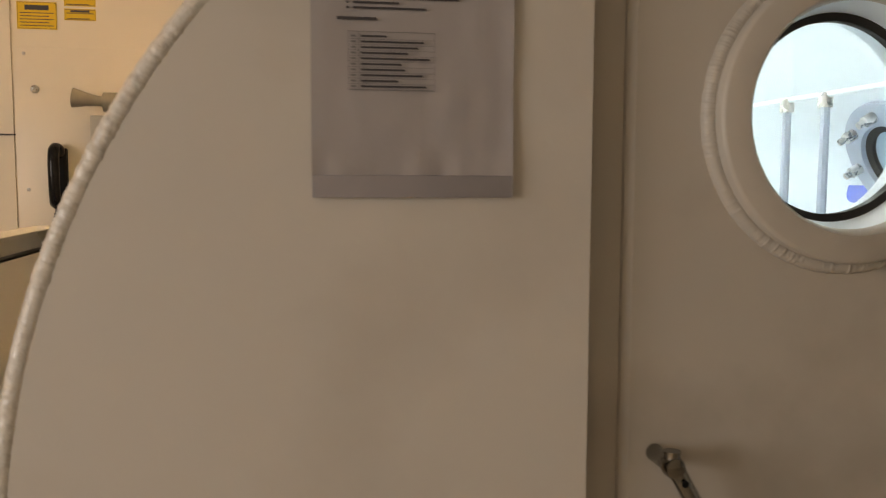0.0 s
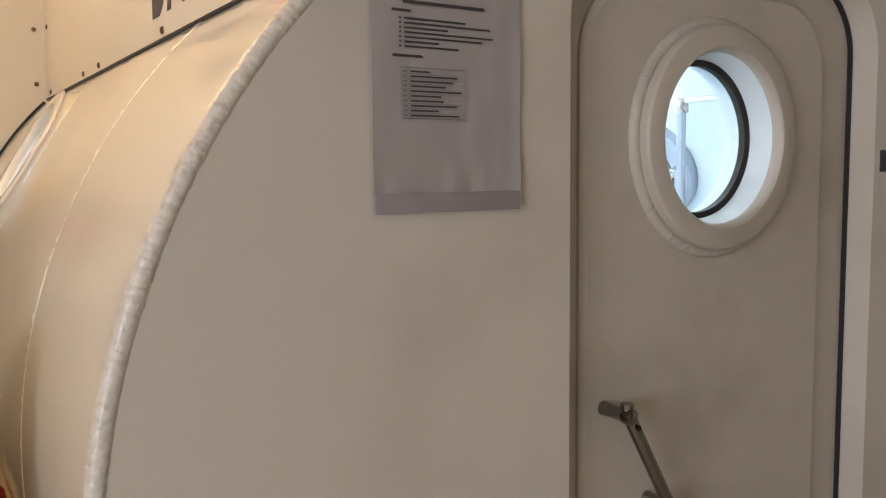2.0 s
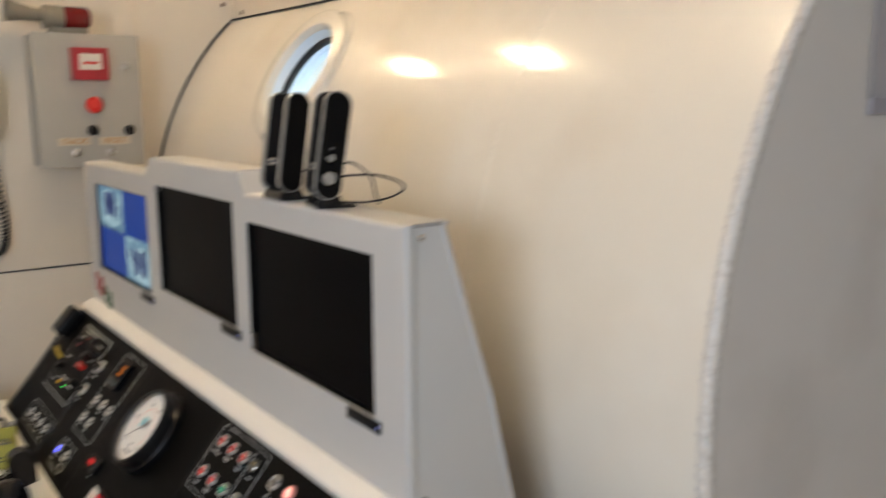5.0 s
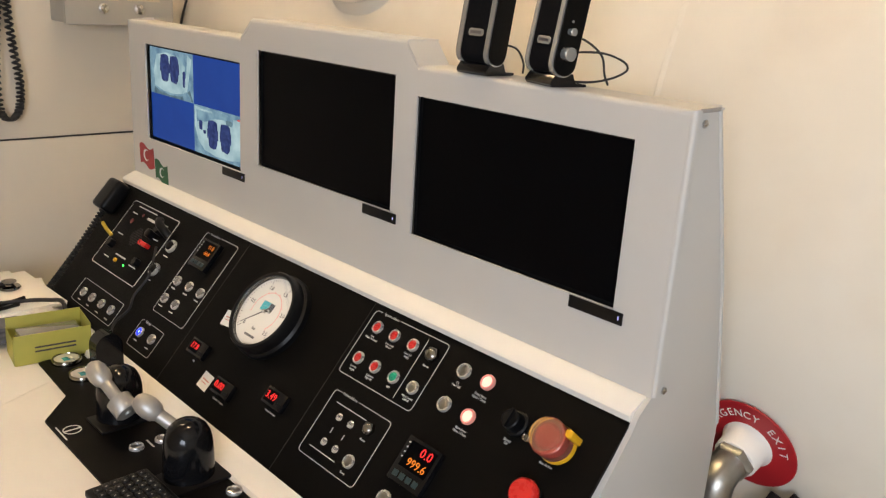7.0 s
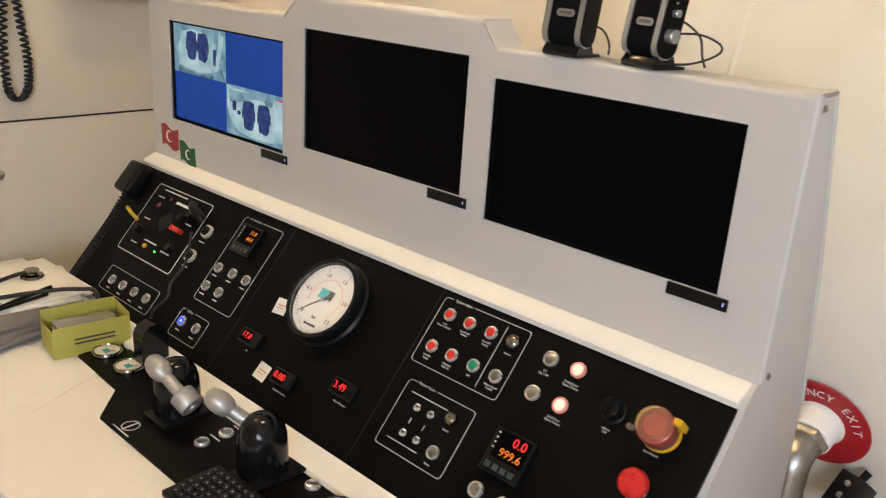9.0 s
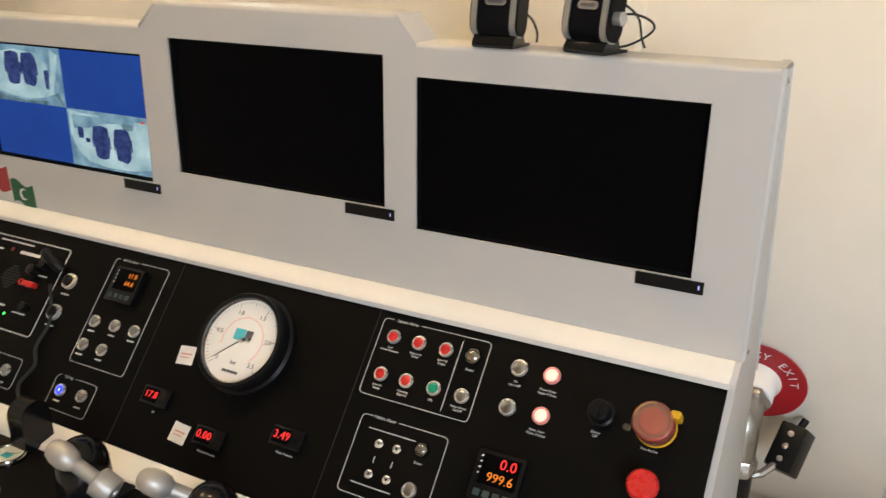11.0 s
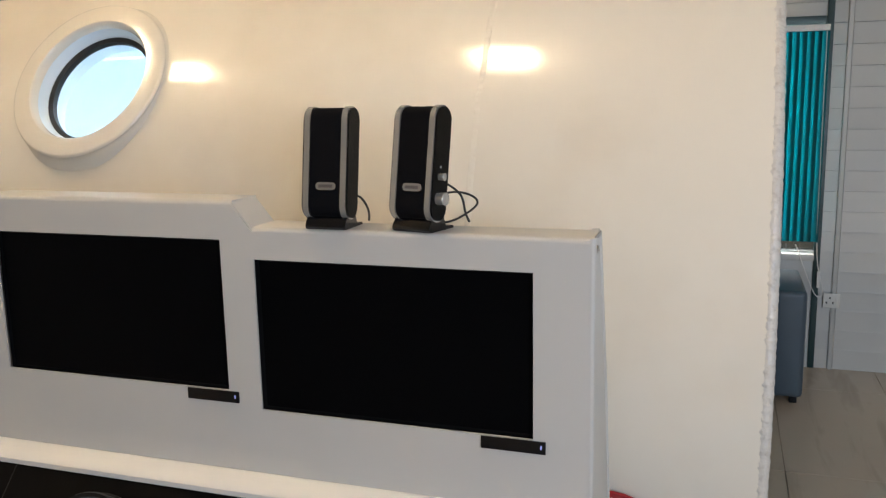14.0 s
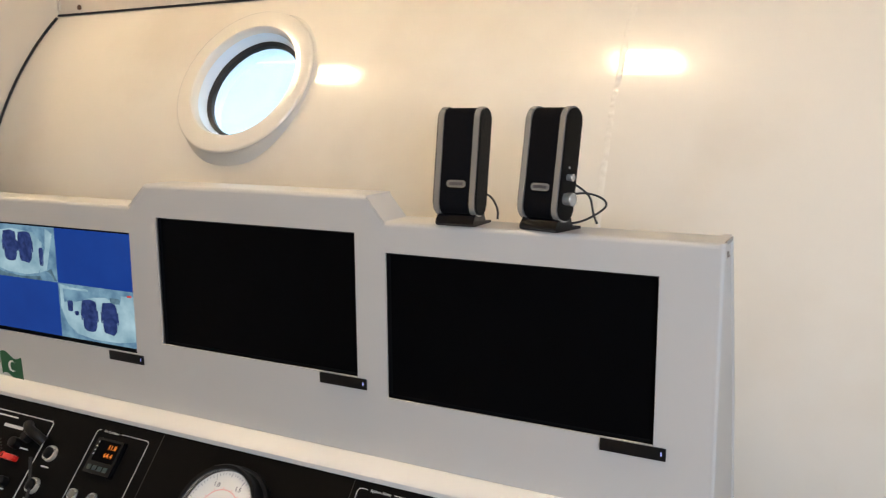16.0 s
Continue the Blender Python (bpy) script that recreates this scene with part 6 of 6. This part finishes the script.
GREYBOX = mat("grey_enamel_box", (0.42, 0.40, 0.35), 0.4, var=0.05, scale=10, bump=0.05)
fa = thing("alarm_box", "grey wall-mounted fire alarm box with red call point and buttons", "alarm box", frame_of((-0.602, 3.365, 1.56), (1, 0, 0), (0, 0, 1)))
part("case", box(-0.166, 0.166, -0.22, 0.215, -(WN - 0.0205 - 3.365), -0.02, 0.006), GREYBOX, fa)
part("lid", box(-0.170, 0.170, -0.224, 0.219, -0.020, 0.0, 0.006), GREYBOX, fa)
cp = part("call_point", box(-0.058, 0.058, 0.066, 0.172, 0.0, 0.035, 0.004), mat("dark_red_enamel", (0.33, 0.02, 0.03), 0.35, var=0.08, scale=20), fa, "square red call point")
part("glass_plate", box(-0.036, 0.036, 0.100, 0.152, 0.035, 0.037, 0.001), DIALW, cp)
part("printed_bar", box(-0.024, 0.024, 0.118, 0.126, 0.037, 0.0375), REDB, cp)
ms = part("stop_button", lathe([(0, 0), (0.018, 0), (0.018, 0.010), (0.026, 0.014), (0.028, 0.026), (0.022, 0.034), (0, 0.036)], 24, Matrix.Translation((0.005, -0.016, 0))), REDB, fa, "red mushroom button")
for x, y in ((0.0, -0.100), (0.122, -0.102)):
    part("rotary_switch", lathe([(0, 0), (0.018, 0), (0.018, 0.006), (0.013, 0.008), (0.013, 0.022), (0, 0.024)], 20, Matrix.Translation((x, y, 0))), BLACK, fa, "black rotary switch")
part("key_switch", lathe([(0, 0), (0.014, 0), (0.014, 0.008), (0.006, 0.010), (0.006, 0.024), (0, 0.024)], 18, Matrix.Translation((0.120, 0.115, 0))), STEEL, fa, "steel key switch")
for x in (-0.056, 0.056):
    part("push_button", lathe([(0, 0), (0.015, 0), (0.015, 0.006), (0.010, 0.009), (0, 0.009)], 20, Matrix.Translation((x, -0.174, 0))), STEEL, fa, "steel push button")
ORANGE = mat("orange_print", (0.45, 0.20, 0.04), 0.5, var=0.05, scale=40)
for words, x in (("On/Off", -0.060), ("RESET", 0.072)):
    part("label_strip", box(x - 0.052, x + 0.052, -0.150, -0.124, 0.0, 0.0008), mat("label_cream", (0.60, 0.52, 0.38), 0.5), fa)
    lettering("lettering", words, 0.026, ORANGE, fa, Matrix.Translation((x, -0.137, 0.0012)))
si = thing("alarm_siren", "grey horn siren with red lamp on top of the alarm box", "siren", Matrix.Translation((-0.649, 3.395, 1.78)))
HORN = mat("grey_horn_plastic", (0.22, 0.20, 0.16), 0.45, var=0.06, scale=20)
part("horn", lathe([(0.018, 0.0), (0.020, 0.03), (0.026, 0.07), (0.034, 0.10), (0.037, 0.115), (0.034, 0.114), (0.022, 0.07), (0.014, 0.0)], 30, frame_of((-0.721, 3.395, 1.832), (0, -1, 0), (0.12, 0, 0.99))), HORN, si, world=True)
part("driver", lathe([(0, 0), (0.037, 0), (0.038, 0.01), (0.038, 0.055), (0.034, 0.062), (0, 0.062)], 30, frame_of((-0.725, 3.395, 1.830), (0, 1, 0), (0, 0, 1))), HORN, si, world=True)
REDLAMP = mat("dark_red_lamp", (0.16, 0.008, 0.008), 0.2, var=0.1, scale=30)
part("red_lamp", lathe([(0, 0), (0.034, 0), (0.036, 0.01), (0.036, 0.07), (0.028, 0.082), (0, 0.084)], 30, frame_of((-0.663, 3.395, 1.830), (0, 1, 0), (0, 0, 1))), REDLAMP, si, "ribbed dark red lamp", world=True)
part("foot", box(-0.71, -0.59, 3.373, 3.418, 1.7795, 1.797, 0.002), HORN, si, world=True)

ph = thing("wall_telephone", "black telephone handset with coiled cord hanging on the wall", "telephone", Matrix.Translation((-0.915, WN, 1.55)))
part("cradle", box(-0.945, -0.885, WN - 0.045, WN - 0.0203, 1.43, 1.66, 0.008), BLACK, ph, world=True)
hand = curve_points([(-0.917, WN - 0.075, 1.66), (-0.917, WN - 0.100, 1.645), (-0.917, WN - 0.110, 1.60), (-0.917, WN - 0.108, 1.52), (-0.917, WN - 0.100, 1.465), (-0.917, WN - 0.078, 1.445)], 6)
part("handset", tube(hand, 0.021, 14), GLOSSB, ph, "black handset", world=True)
for z in (1.648, 1.455):
    part("ear_piece", lathe([(0, 0), (0.029, 0), (0.031, 0.012), (0.026, 0.030), (0.018, 0.036), (0, 0.036)], 24, frame_of((-0.917, WN - 0.055, z), (1, 0, 0), (0, 0, 1))), GLOSSB, ph, world=True)
path = curve_points([(-0.915, WN - 0.06, 1.43), (-0.935, WN - 0.06, 1.34), (-0.945, WN - 0.05, 1.20), (-0.942, WN - 0.045, 1.08), (-0.918, WN - 0.045, 1.045), (-0.888, WN - 0.045, 1.075), (-0.880, WN - 0.045, 1.16), (-0.893, WN - 0.045, 1.28), (-0.898, WN - 0.04, 1.40), (-0.898, WN - 0.035, 1.45)], 40)
coil = [p + Vector((0.010 * math.cos(k * 1.15), 0.010 * math.sin(k * 1.15), 0)) for k, p in enumerate(path)]
part("coiled_cord", tube(coil, 0.0042, 6), RUBBER, ph, world=True)

solid("wall_cable", tube(curve_points([(-0.348, WN + 0.03, 0.815), (-0.380, WN - 0.028, 0.752), (-0.440, WN - 0.027, 0.640), (-0.505, WN - 0.027, 0.522), (-0.60, WN - 0.027, 0.40)], 8), 0.0055, 8), RUBBER, "black cable slanting across the lower cladding", "cable")
can = thing("red_canister", "red rounded metal canister on the floor behind the cladding", "canister", Matrix.Translation((-0.245, 4.2, FLOOR)))
part("body", lathe([(0, 0), (0.062, 0), (0.065, 0.004), (0.065, 0.27), (0.056, 0.31), (0.034, 0.335), (0.018, 0.34), (0, 0.34)], 28), mat("red_canister_paint", (0.34, 0.015, 0.015), 0.35, var=0.1, scale=20), can)
part("valve", lathe([(0, 0.34), (0.016, 0.34), (0.016, 0.362), (0.010, 0.366), (0, 0.366)], 14), BLACK, can)
STY = mat("yellow_warning_sticker", (0.72, 0.47, 0.02), 0.45, var=0.04, scale=20)


def sticker(x0, x1, z0, z1, lines):
    t = thing("warning_sticker", "yellow warning sticker with black print on the wall", "sticker", frame_of((x0, WN - 0.001, z0), (1, 0, 0), (0, 0, 1)), group="warning stickers")
    w, h = x1 - x0, z1 - z0
    part("sheet", box(0, w, 0, h, 0, 0.001), STY, t)
    part("border", outline([(0.003, 0.003), (w - 0.003, 0.003), (w - 0.003, h - 0.003), (0.003, h - 0.003)], 0.0016, 0.001, 0.0013), DARKINK, t)
    part("printed_bar", box(w * 0.2, w * 0.8, h * 0.70, h * 0.88, 0.001, 0.0013), DARKINK, t)
    for k in range(lines):
        y = h * (0.58 - 0.46 * k / max(1, lines - 1))
        part("printed_bar", box(w * 0.08, w * (0.92 - 0.12 * (k % 2)), y, y + 0.003, 0.001, 0.0013), DARKINK, t)


sticker(-1.060, -0.915, 2.114, 2.218, 5)
sticker(-1.060, -0.915, 2.228, 2.332, 5)
for z in (2.152, 2.206, 2.260):
    sticker(-0.888, -0.772, z, z + 0.044, 2)
